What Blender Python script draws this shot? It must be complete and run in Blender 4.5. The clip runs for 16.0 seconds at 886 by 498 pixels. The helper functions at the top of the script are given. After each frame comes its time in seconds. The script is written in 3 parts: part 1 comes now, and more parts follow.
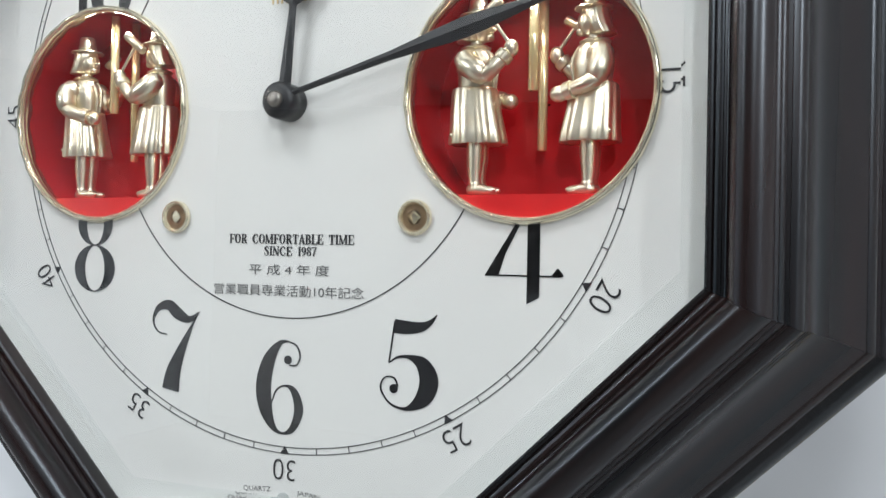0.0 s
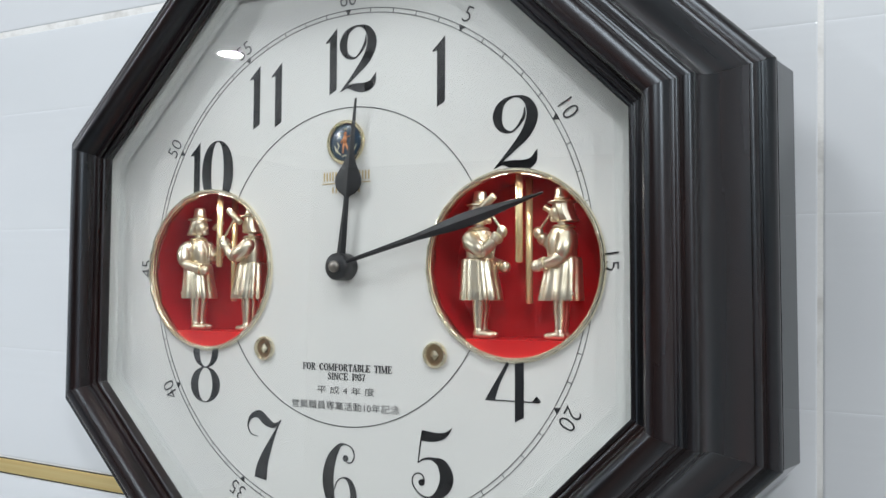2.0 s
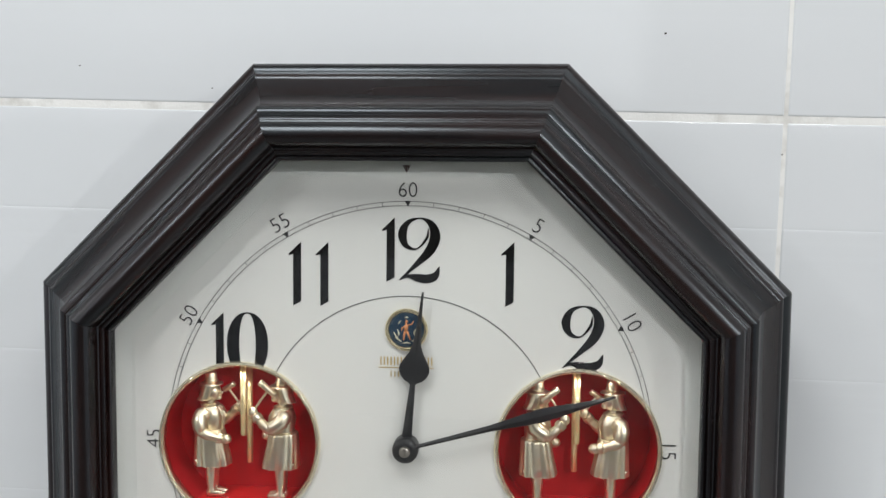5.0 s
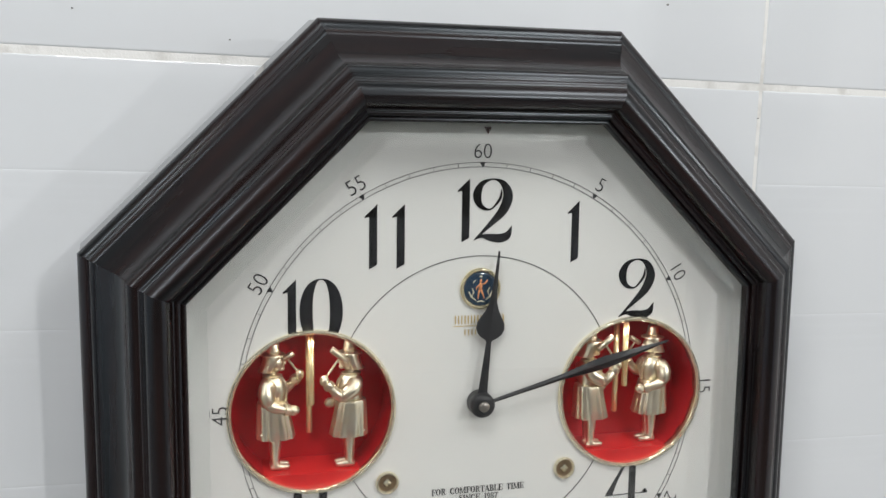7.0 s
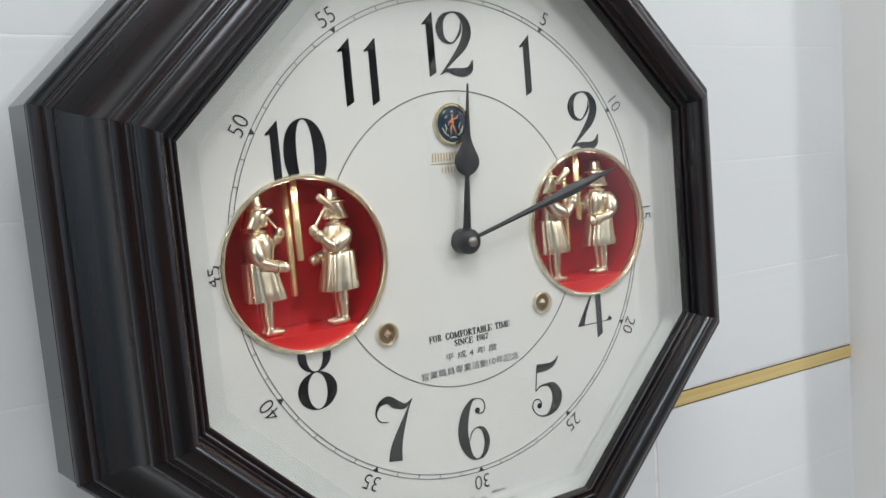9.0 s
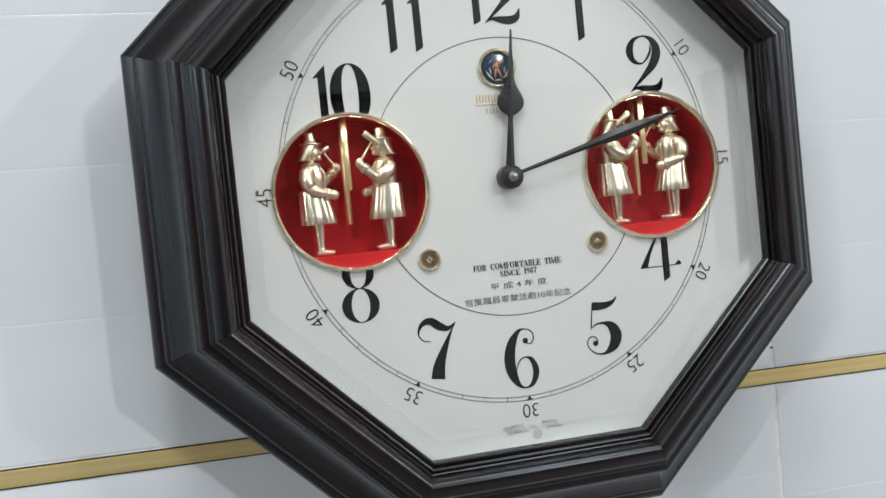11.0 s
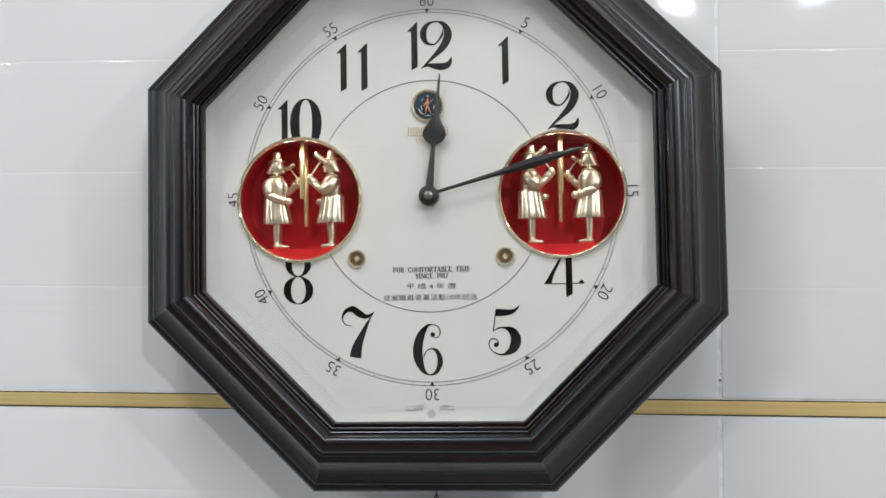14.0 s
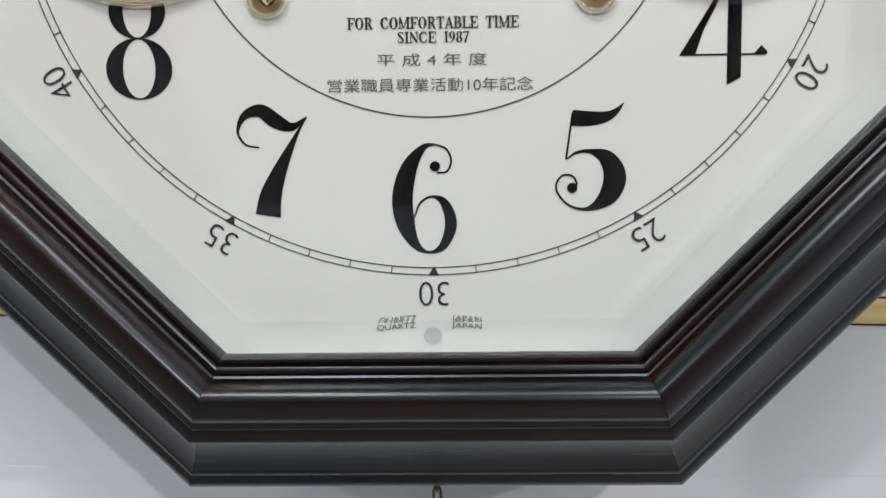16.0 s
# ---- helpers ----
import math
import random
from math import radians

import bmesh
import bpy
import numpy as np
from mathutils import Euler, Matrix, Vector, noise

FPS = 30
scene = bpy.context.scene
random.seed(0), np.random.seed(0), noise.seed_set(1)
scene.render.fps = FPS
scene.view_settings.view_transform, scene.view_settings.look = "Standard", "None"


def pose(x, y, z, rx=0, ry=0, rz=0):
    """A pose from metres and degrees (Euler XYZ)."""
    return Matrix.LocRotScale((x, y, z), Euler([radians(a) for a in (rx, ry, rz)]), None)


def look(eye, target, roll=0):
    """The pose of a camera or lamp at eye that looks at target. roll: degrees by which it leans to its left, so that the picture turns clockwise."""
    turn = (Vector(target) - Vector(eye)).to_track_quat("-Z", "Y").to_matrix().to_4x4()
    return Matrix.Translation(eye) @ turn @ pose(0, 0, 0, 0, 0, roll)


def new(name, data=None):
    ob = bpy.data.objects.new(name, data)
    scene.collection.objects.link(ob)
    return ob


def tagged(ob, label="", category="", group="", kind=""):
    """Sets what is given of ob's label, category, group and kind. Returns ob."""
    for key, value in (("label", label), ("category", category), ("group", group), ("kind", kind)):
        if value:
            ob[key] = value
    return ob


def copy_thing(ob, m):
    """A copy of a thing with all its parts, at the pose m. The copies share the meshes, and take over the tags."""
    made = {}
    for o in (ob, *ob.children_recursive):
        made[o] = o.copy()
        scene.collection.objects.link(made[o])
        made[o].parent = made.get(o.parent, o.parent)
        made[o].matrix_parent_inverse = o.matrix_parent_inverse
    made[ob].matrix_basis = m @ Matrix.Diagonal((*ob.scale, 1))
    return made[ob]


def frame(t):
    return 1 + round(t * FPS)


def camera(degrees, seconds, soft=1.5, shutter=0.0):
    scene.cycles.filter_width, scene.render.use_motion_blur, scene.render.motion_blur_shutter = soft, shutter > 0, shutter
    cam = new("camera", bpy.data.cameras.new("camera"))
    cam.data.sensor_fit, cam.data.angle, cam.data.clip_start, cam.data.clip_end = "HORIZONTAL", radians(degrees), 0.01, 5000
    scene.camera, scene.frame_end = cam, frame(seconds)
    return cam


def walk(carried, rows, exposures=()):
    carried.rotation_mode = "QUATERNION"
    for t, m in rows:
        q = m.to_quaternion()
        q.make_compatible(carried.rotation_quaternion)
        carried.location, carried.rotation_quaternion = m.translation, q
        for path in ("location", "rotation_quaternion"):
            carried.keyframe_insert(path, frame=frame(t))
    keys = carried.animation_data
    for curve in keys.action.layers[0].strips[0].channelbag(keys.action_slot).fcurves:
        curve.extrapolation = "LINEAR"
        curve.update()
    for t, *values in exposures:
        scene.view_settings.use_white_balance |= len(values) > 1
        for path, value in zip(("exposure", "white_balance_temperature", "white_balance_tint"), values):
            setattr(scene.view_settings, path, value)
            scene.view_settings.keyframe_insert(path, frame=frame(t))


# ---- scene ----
cam = camera(53.5, 16.0)
PATH = [
    (0, (0.205, -0.325, 1.537), (-0.553, 1.526, 1.541), 1.0),
    (0.5, (0.257, -0.356, 1.544), (-0.603, 1.448, 1.598), 1.1),
    (1, (0.286, -0.381, 1.556), (-0.62, 1.4, 1.628), 0.6),
    (1.5, (0.295, -0.401, 1.565), (-0.649, 1.359, 1.656), 0.1),
    (2, (0.292, -0.425, 1.583), (-0.652, 1.335, 1.688), 0.2),
    (2.5, (0.293, -0.451, 1.603), (-0.644, 1.313, 1.717), 0.1),
    (3, (0.291, -0.458, 1.649), (-0.617, 1.321, 1.746), -0.0),
    (3.5, (0.255, -0.463, 1.688), (-0.503, 1.384, 1.798), -0.1),
    (3.7, (0.226, -0.48, 1.725), (-0.398, 1.42, 1.765), -0.7),
    (5.8, (-0.039, -0.537, 1.765), (0.125, 1.451, 1.609), 1.8),
    (6, (-0.062, -0.536, 1.763), (0.205, 1.44, 1.607), 1.9),
    (6.5, (-0.109, -0.534, 1.766), (0.266, 1.418, 1.544), 1.8),
    (7, (-0.158, -0.523, 1.765), (0.332, 1.4, 1.518), 0.7),
    (7.5, (-0.188, -0.514, 1.739), (0.488, 1.356, 1.527), -1.5),
    (8, (-0.232, -0.503, 1.719), (0.573, 1.318, 1.527), -4.1),
    (8.5, (-0.265, -0.482, 1.695), (0.691, 1.26, 1.476), -5.1),
    (9, (-0.301, -0.463, 1.654), (0.746, 1.228, 1.442), -5.0),
    (9.2, (-0.305, -0.461, 1.637), (0.748, 1.227, 1.435), -5.2),
    (11.3, (-0.145, -0.579, 1.564), (0.2, 1.391, 1.538), -5.3),
    (11.5, (-0.118, -0.587, 1.556), (0.158, 1.394, 1.556), -4.8),
    (12, (-0.054, -0.617, 1.544), (-0.012, 1.383, 1.552), -3.0),
    (12.5, (0.002, -0.637, 1.534), (-0.082, 1.361, 1.572), -2.6),
    (13, (0.054, -0.65, 1.533), (-0.089, 1.345, 1.588), -2.0),
    (13.5, (0.067, -0.673, 1.525), (-0.089, 1.319, 1.607), -1.1),
    (14, (0.061, -0.699, 1.525), (-0.084, 1.294, 1.616), -0.9),
    (14.5, (0.05, -0.721, 1.517), (-0.069, 1.272, 1.628), -0.7),
    (15, (0.045, -0.658, 1.504), (-0.085, 1.338, 1.506), -0.7),
    (15.3, (0.027, -0.555, 1.491), (-0.087, 1.439, 1.39), -0.8),
    (15.5, (0.017, -0.48, 1.5), (-0.078, 1.51, 1.327), -0.7),
    (16, (0.011, -0.325, 1.489), (-0.035, 1.665, 1.301), -0.7),
]
CROOKED = pose(0, 0, 1.6, 0, -1.10, 0) @ pose(0, 0, -1.6)   # the path is given in the clock's own upright frame
walk(cam, [(t, CROOKED @ look(eye, target, roll)) for t, eye, target, roll in PATH], [
    (0.0, 0.13, 6300, 11), (1.0, 0.03, 6250, 10), (2.5, -0.06, 6380, 11), (3.5, -0.12, 6450, 10), (6.0, -0.13, 6700, 12), (9.0, -0.10, 6600, 11),
    (11.5, -0.06, 6400, 10), (13.0, -0.08, 6560, 13), (15.0, -0.04, 6640, 13), (15.5, 0.09, 6640, 13.5), (16.0, 0.06, 6580, 13)])


# ---- world and lamps ----
Z0 = 1.6                                   # height of the dial's centre
HANG = pose(0, 0, Z0, 0, -1.10, 0)         # the clock hangs slightly crooked
WALL_Y, CEIL = 0.088, 2.62
NICHE_WATTS = 0.0058                       # two small lamps at the top of each figurine window

world = bpy.data.worlds.new("world")
scene.world = world
world.use_nodes = True
world.node_tree.nodes["Background"].inputs[0].default_value = (0.75, 0.8, 0.85, 1)
world.node_tree.nodes["Background"].inputs[1].default_value = 0.05

LAMPS = [  # x, y, watts
    (-0.30, -0.68, 8.6), (0.44, -0.72, 6.0),
    # the last one, at x -3.6, is an unseen fill added for the wall return
    (-2.40, -2.58, 45.0), (0.96, -2.42, 40.0), (-1.35, -1.90, 9.0), (2.7, -2.45, 72.0), (-3.6, -1.2, 34.0),
]
for lx, ly, watts in LAMPS:
    lamp = bpy.data.lights.new("downlight_lamp", "AREA")
    lamp.shape, lamp.size, lamp.energy, lamp.color = "DISK", 0.48 if ly > -1 else 0.10, watts, (0.935, 0.97, 0.985)
    ob = new("downlight_lamp", lamp)
    ob.matrix_world = pose(lx, ly, CEIL - 0.012)


# ---- materials ----
def material(name, color, rough=0.5, metal=0.0, coat=0.0, ior=1.5):
    m = bpy.data.materials.new(name)
    m.use_nodes = True
    b = m.node_tree.nodes["Principled BSDF"]
    b.inputs["Base Color"].default_value = (*color, 1)
    b.inputs["Roughness"].default_value = rough
    b.inputs["Metallic"].default_value = metal
    b.inputs["Coat Weight"].default_value = coat
    b.inputs["Coat Roughness"].default_value = 0.05
    b.inputs["IOR"].default_value = ior
    return m


def noisy(m, low, high, scale=(1, 1, 1), size=8.0, detail=6.0, rough=None, bump=0.0, bump_size=None, dist=0.001, contrast=(0.3, 0.7)):
    """Vary colour between low and high, roughness between the pair rough, and add fine relief."""
    nt = m.node_tree
    b = nt.nodes["Principled BSDF"]
    co = nt.nodes.new("ShaderNodeTexCoord")
    mp = nt.nodes.new("ShaderNodeMapping")
    mp.inputs["Scale"].default_value = scale
    nt.links.new(co.outputs["Object"], mp.inputs["Vector"])
    info = nt.nodes.new("ShaderNodeObjectInfo")
    shift = nt.nodes.new("ShaderNodeVectorMath")
    shift.operation = "MULTIPLY_ADD"
    nt.links.new(info.outputs["Random"], shift.inputs[0])
    shift.inputs[1].default_value = (7.3, 5.1, 9.7)
    nt.links.new(mp.outputs["Vector"], shift.inputs[2])
    tex = nt.nodes.new("ShaderNodeTexNoise")
    tex.inputs["Scale"].default_value, tex.inputs["Detail"].default_value = size, detail
    nt.links.new(shift.outputs["Vector"], tex.inputs["Vector"])
    ramp = nt.nodes.new("ShaderNodeValToRGB")
    ramp.color_ramp.elements[0].position, ramp.color_ramp.elements[1].position = contrast
    ramp.color_ramp.elements[0].color, ramp.color_ramp.elements[1].color = (*low, 1), (*high, 1)
    nt.links.new(tex.outputs["Fac"], ramp.inputs["Fac"])
    nt.links.new(ramp.outputs["Color"], b.inputs["Base Color"])
    if rough:
        t3 = nt.nodes.new("ShaderNodeTexNoise")
        t3.inputs["Scale"].default_value, t3.inputs["Detail"].default_value = size * 0.37, 4
        nt.links.new(shift.outputs["Vector"], t3.inputs["Vector"])
        mr = nt.nodes.new("ShaderNodeMapRange")
        mr.inputs["To Min"].default_value, mr.inputs["To Max"].default_value = rough
        nt.links.new(t3.outputs["Fac"], mr.inputs["Value"])
        nt.links.new(mr.outputs["Result"], b.inputs["Roughness"])
    if bump:
        t2 = nt.nodes.new("ShaderNodeTexNoise")
        t2.inputs["Scale"].default_value, t2.inputs["Detail"].default_value = bump_size or size * 3, 4
        nt.links.new(shift.outputs["Vector"], t2.inputs["Vector"])
        bp = nt.nodes.new("ShaderNodeBump")
        bp.inputs["Strength"].default_value, bp.inputs["Distance"].default_value = bump, dist
        nt.links.new(t2.outputs["Fac"], bp.inputs["Height"])
        nt.links.new(bp.outputs["Normal"], b.inputs["Normal"])
    return m


M_WOOD = noisy(material("dark_wood", (0.012, 0.007, 0.006), 0.3, ior=1.56), (0.0014, 0.0010, 0.0011), (0.0180, 0.0060, 0.0040),
               scale=(1.6, 28, 28), size=4, rough=(0.23, 0.32), bump=0.02, bump_size=9, dist=0.0004, contrast=(0.38, 0.72))
M_CASE = noisy(material("case_lacquer", (0.012, 0.012, 0.013), 0.15, ior=1.55), (0.003, 0.003, 0.0032), (0.006, 0.006, 0.0062),
               scale=(4, 40, 40), size=5, rough=(0.04, 0.08), bump=0.02, bump_size=12, dist=0.0003)
for lacquer in (M_WOOD, M_CASE):
    lacquer.node_tree.nodes["Principled BSDF"].inputs["Specular Tint"].default_value = (0.84, 0.93, 1.0, 1)
M_DIAL = noisy(material("dial_card", (0.8, 0.79, 0.75), 0.42), (0.705, 0.70, 0.675), (0.735, 0.73, 0.70), size=14,
               rough=(0.36, 0.48), bump=0.04, bump_size=900, dist=0.0001)
M_INK = noisy(material("black_foil", (0.07, 0.07, 0.074), 0.12, metal=1.0), (0.11, 0.11, 0.116), (0.13, 0.13, 0.137), size=60,
              rough=(0.02, 0.05), bump=0.02, bump_size=60, dist=0.0002)
M_PRINT = material("black_print", (0.02, 0.02, 0.022), 0.45)
M_GREYPRINT = material("grey_print", (0.10, 0.10, 0.10), 0.5)
M_POINTER = noisy(material("pointer_black", (0.012, 0.012, 0.013), 0.38), (0.010, 0.010, 0.011), (0.018, 0.018, 0.02), size=120,
                  rough=(0.3, 0.45), bump=0.05, bump_size=600, dist=0.0001)
M_GOLD = noisy(material("gold_plate", (0.94, 0.83, 0.56), 0.12, metal=0.95), (0.90, 0.77, 0.48), (0.97, 0.88, 0.64), size=90, rough=(0.06, 0.14))
M_RIM = noisy(material("bright_gold_rim", (0.97, 0.89, 0.68), 0.12, metal=0.85), (0.95, 0.85, 0.62), (0.98, 0.92, 0.75), size=90, rough=(0.05, 0.14))
M_CHIME = noisy(material("brass_tube", (0.93, 0.76, 0.42), 0.2, metal=0.6), (0.92, 0.74, 0.38), (0.97, 0.83, 0.5), size=70, rough=(0.14, 0.28))
M_FIGURE = noisy(material("champagne_metal", (0.86, 0.81, 0.68), 0.32, metal=0.95), (0.80, 0.71, 0.52), (0.90, 0.84, 0.69), size=120,
                 rough=(0.27, 0.38), bump=0.06, bump_size=400, dist=0.0003)
M_RED = noisy(material("red_lining", (0.5, 0.01, 0.014), 0.3, metal=0.15), (0.48, 0.008, 0.012), (0.55, 0.012, 0.018), size=40, rough=(0.26, 0.36))
M_REDFLOOR = noisy(material("red_floor", (0.55, 0.015, 0.015), 0.3), (0.56, 0.012, 0.014), (0.66, 0.02, 0.02), size=60, rough=(0.25, 0.38))
M_STUD = noisy(material("gilt_stud", (0.94, 0.86, 0.66), 0.12, metal=0.85), (0.90, 0.80, 0.56), (0.96, 0.90, 0.74), size=200, rough=(0.06, 0.14))
M_RECESS = noisy(material("brown_recess", (0.2, 0.12, 0.05), 0.4, metal=0.6), (0.15, 0.095, 0.048), (0.30, 0.20, 0.11), size=300)
M_BLUE = noisy(material("blue_enamel", (0.012, 0.03, 0.09), 0.15, coat=0.5), (0.010, 0.026, 0.05), (0.022, 0.055, 0.095), size=250)
M_ORANGE = material("orange_enamel", (0.65, 0.26, 0.10), 0.35)
M_CREAM = material("cream_enamel", (0.55, 0.52, 0.38), 0.35)
M_STEEL = noisy(material("grey_steel", (0.3, 0.28, 0.26), 0.35, metal=1), (0.22, 0.2, 0.19), (0.4, 0.37, 0.33), size=300)
M_CHAIN = noisy(material("bronze_chain", (0.12, 0.09, 0.065), 0.4, metal=0.9), (0.07, 0.055, 0.045), (0.17, 0.13, 0.09), size=300)
M_TILE = noisy(material("white_glazed_tile", (0.78, 0.8, 0.82), 0.08, ior=1.52), (0.755, 0.775, 0.79), (0.79, 0.805, 0.82), scale=(1, 1, 3), size=3.0,
               rough=(0.02, 0.05), bump=0.012, bump_size=26, dist=0.0006)
M_GROUT = noisy(material("white_grout", (0.82, 0.81, 0.78), 0.8), (0.62, 0.6, 0.56), (0.88, 0.87, 0.84), size=55, bump=0.5, bump_size=500, dist=0.0005, contrast=(0.25, 0.5))
M_TRIM = noisy(material("brushed_brass", (0.9, 0.74, 0.4), 0.4, metal=0.7), (0.80, 0.59, 0.24), (0.90, 0.71, 0.34), scale=(1, 60, 60), size=5, rough=(0.38, 0.55))
M_TRIMEDGE = material("dark_trim_edge", (0.035, 0.028, 0.02), 0.5)
M_PAINT = noisy(material("white_paint", (0.78, 0.78, 0.76), 0.6), (0.83, 0.82, 0.805), (0.86, 0.85, 0.835), size=2.5, rough=(0.5, 0.7), bump=0.1, bump_size=300, dist=0.0005)
M_CEIL = noisy(material("ceiling_paint", (0.85, 0.85, 0.85), 0.8), (0.83, 0.83, 0.83), (0.87, 0.87, 0.87), size=2)
# tones of the unseen walls, chosen for what the clock's glossy parts reflect
M_ROOM = noisy(material("grey_reflected_wall", (0.22, 0.22, 0.22), 0.7), (0.18, 0.18, 0.185), (0.23, 0.23, 0.235), size=1.5)
# bluish light from the sides, put into the colour of the side walls
M_SIDE = noisy(material("blue_light_side_wall", (0.6, 0.64, 0.68), 0.6), (0.48, 0.53, 0.58), (0.54, 0.60, 0.65), size=1.5)
M_DARKWALL = noisy(material("dark_reflected_wall", (0.07, 0.065, 0.06), 0.6), (0.05, 0.046, 0.042), (0.09, 0.082, 0.075), size=1.5)
M_FLOOR = noisy(material("floor_tile", (0.17, 0.165, 0.16), 0.3), (0.15, 0.147, 0.143), (0.20, 0.196, 0.19), size=3)



def shader_material(name):
    m = bpy.data.materials.new(name)
    m.use_nodes = True
    m.node_tree.nodes.remove(m.node_tree.nodes["Principled BSDF"])
    return m, m.node_tree.nodes, m.node_tree.links


M_BEVEL, _n, _l = shader_material("bevelled_glass")
_g = _n.new("ShaderNodeBsdfGlass")
_g.inputs["Roughness"].default_value, _g.inputs["IOR"].default_value = 0.0, 1.5
_g.inputs["Color"].default_value = (0.94, 0.955, 0.95, 1)
_l.new(_g.outputs[0], _n["Material Output"].inputs["Surface"])
M_PANE, _n, _l = shader_material("clear_pane")
_t, _g, _f, _x = _n.new("ShaderNodeBsdfTransparent"), _n.new("ShaderNodeBsdfGlossy"), _n.new("ShaderNodeFresnel"), _n.new("ShaderNodeMixShader")
_t.inputs["Color"].default_value = (0.97, 0.985, 0.98, 1)
_g.inputs["Roughness"].default_value = 0.0
_f.inputs["IOR"].default_value = 1.9
_l.new(_f.outputs[0], _x.inputs[0])
_l.new(_t.outputs[0], _x.inputs[1])
_l.new(_g.outputs[0], _x.inputs[2])
_l.new(_x.outputs[0], _n["Material Output"].inputs["Surface"])
M_CLEAR, _n, _l = shader_material("clear_back")
_t = _n.new("ShaderNodeBsdfTransparent")
_l.new(_t.outputs[0], _n["Material Output"].inputs["Surface"])


# ---- mesh helpers ----
def mesh_of(name, bm, mat, smooth=False):
    bmesh.ops.recalc_face_normals(bm, faces=bm.faces)
    me = bpy.data.meshes.new(name)
    bm.to_mesh(me)
    bm.free()
    me.materials.append(mat)
    if smooth:
        for p in me.polygons:
            p.use_smooth = True
    return me


def part(name, bm, mat, parent, label="", smooth=False):
    ob = new(name, mesh_of(name, bm, mat, smooth))
    ob.parent = parent
    return tagged(ob, label)


def thing(name, label, category, m=None, group="", kind=""):
    ob = new(name)
    ob.empty_display_size = 0.02
    if m is not None:
        ob.matrix_world = m
    return tagged(ob, label, category, group, kind)


def loft(bm, rings, closed=True, cap=True):
    """Skin equal rings of points."""
    vs = [[bm.verts.new(p) for p in ring] for ring in rings]
    n = len(vs[0])
    for a, b in zip(vs, vs[1:]):
        for i in range(n if closed else n - 1):
            j = (i + 1) % n
            bm.faces.new((a[i], a[j], b[j], b[i]))
    if cap:
        bm.faces.new(vs[0])
        bm.faces.new(vs[-1])
    return vs


def lathe(bm, profile, centre=(0, 0, 0), axis="z", seg=24, sx=1.0, sy=1.0, pleat=0.0, pleats=9, cap=True):
    """Turn (radius, height) pairs round an axis."""
    rings = []
    for r, h in profile:
        ring = []
        for i in range(seg):
            a = 2 * math.pi * i / seg
            q = r + (pleat * (r - profile[0][0] + 0.6) * (1.6 * abs(math.cos(pleats * a / 2)) - 1) if pleat else 0)
            u, v = q * math.cos(a) * sx, q * math.sin(a) * sy
            p = (u, v, h) if axis == "z" else (u, -h, v)
            ring.append(Vector(p) + Vector(centre))
        rings.append(ring)
    loft(bm, rings, cap=cap)


def tube(bm, pts, radii, seg=10, squash=1.0):
    """A round rod through points, its rings carried along without twist."""
    pts = [Vector(p) for p in pts]
    rings, side = [], None
    for i, p in enumerate(pts):
        d = (pts[min(i + 1, len(pts) - 1)] - pts[max(i - 1, 0)]).normalized()
        if side is None:
            side = d.orthogonal().normalized()
        side = (side - d * side.dot(d)).normalized()
        up = d.cross(side)
        rings.append([p + radii[i] * (math.cos(2 * math.pi * k / seg) * side + squash * math.sin(2 * math.pi * k / seg) * up) for k in range(seg)])
    loft(bm, rings)


def ball(bm, centre, r, s=(1, 1, 1), seg=14):
    lathe(bm, [(r * math.sin(math.pi * (k + 0.02) / 8.04), -r * math.cos(math.pi * (k + 0.02) / 8.04) * s[2]) for k in range(9)], centre, seg=seg, sx=s[0], sy=s[1])


def box(bm, x0, x1, y0, y1, z0, z1, bevel=0.0):
    r = bmesh.ops.create_cube(bm, size=1)
    for v in r["verts"]:
        v.co = Vector(((x0 + x1) / 2 + v.co.x * (x1 - x0), (y0 + y1) / 2 + v.co.y * (y1 - y0), (z0 + z1) / 2 + v.co.z * (z1 - z0)))
    if bevel:
        es = {e for v in r["verts"] for e in v.link_edges}
        bmesh.ops.bevel(bm, geom=list(es), offset=bevel, segments=2, affect="EDGES")


def plate(bm, pts, y0, y1):
    """A flat piece with the outline pts (x, z), from y0 in front to y1 behind."""
    loft(bm, [[(x, y0, z) for x, z in pts], [(x, y1, z) for x, z in pts]])


def ring_plate(bm, outer, inner, y0, y1):
    n = len(outer)
    rows = [[bm.verts.new((x, y, z)) for x, z in loop] for loop, y in ((outer, y0), (inner, y0), (inner, y1), (outer, y1))]
    for a, b in zip(rows, rows[1:] + rows[:1]):
        for i in range(n):
            j = (i + 1) % n
            bm.faces.new((a[i], a[j], b[j], b[i]))


def oval(cx, cz, a, b, n=64, power=2.0):
    out = []
    for i in range(n):
        t = 2 * math.pi * i / n
        c, s = math.cos(t), math.sin(t)
        out.append((cx + a * math.copysign(abs(c) ** (2 / power), c), cz + b * math.copysign(abs(s) ** (2 / power), s)))
    return out


def torus(bm, centre, R, r, axis="y", seg=64, rseg=12, sx=1.0):
    rings = []
    for i in range(seg + 1):
        a = 2 * math.pi * i / seg
        ring = []
        for k in range(rseg):
            b = 2 * math.pi * k / rseg
            q = R + r * math.cos(b)
            p = (q * math.cos(a) * sx, r * math.sin(b), q * math.sin(a)) if axis == "y" else (q * math.cos(a) * sx, q * math.sin(a), r * math.sin(b))
            ring.append(Vector(p) + Vector(centre))
        rings.append(ring)
    loft(bm, rings, cap=False)
    bmesh.ops.remove_doubles(bm, verts=bm.verts, dist=1e-6)


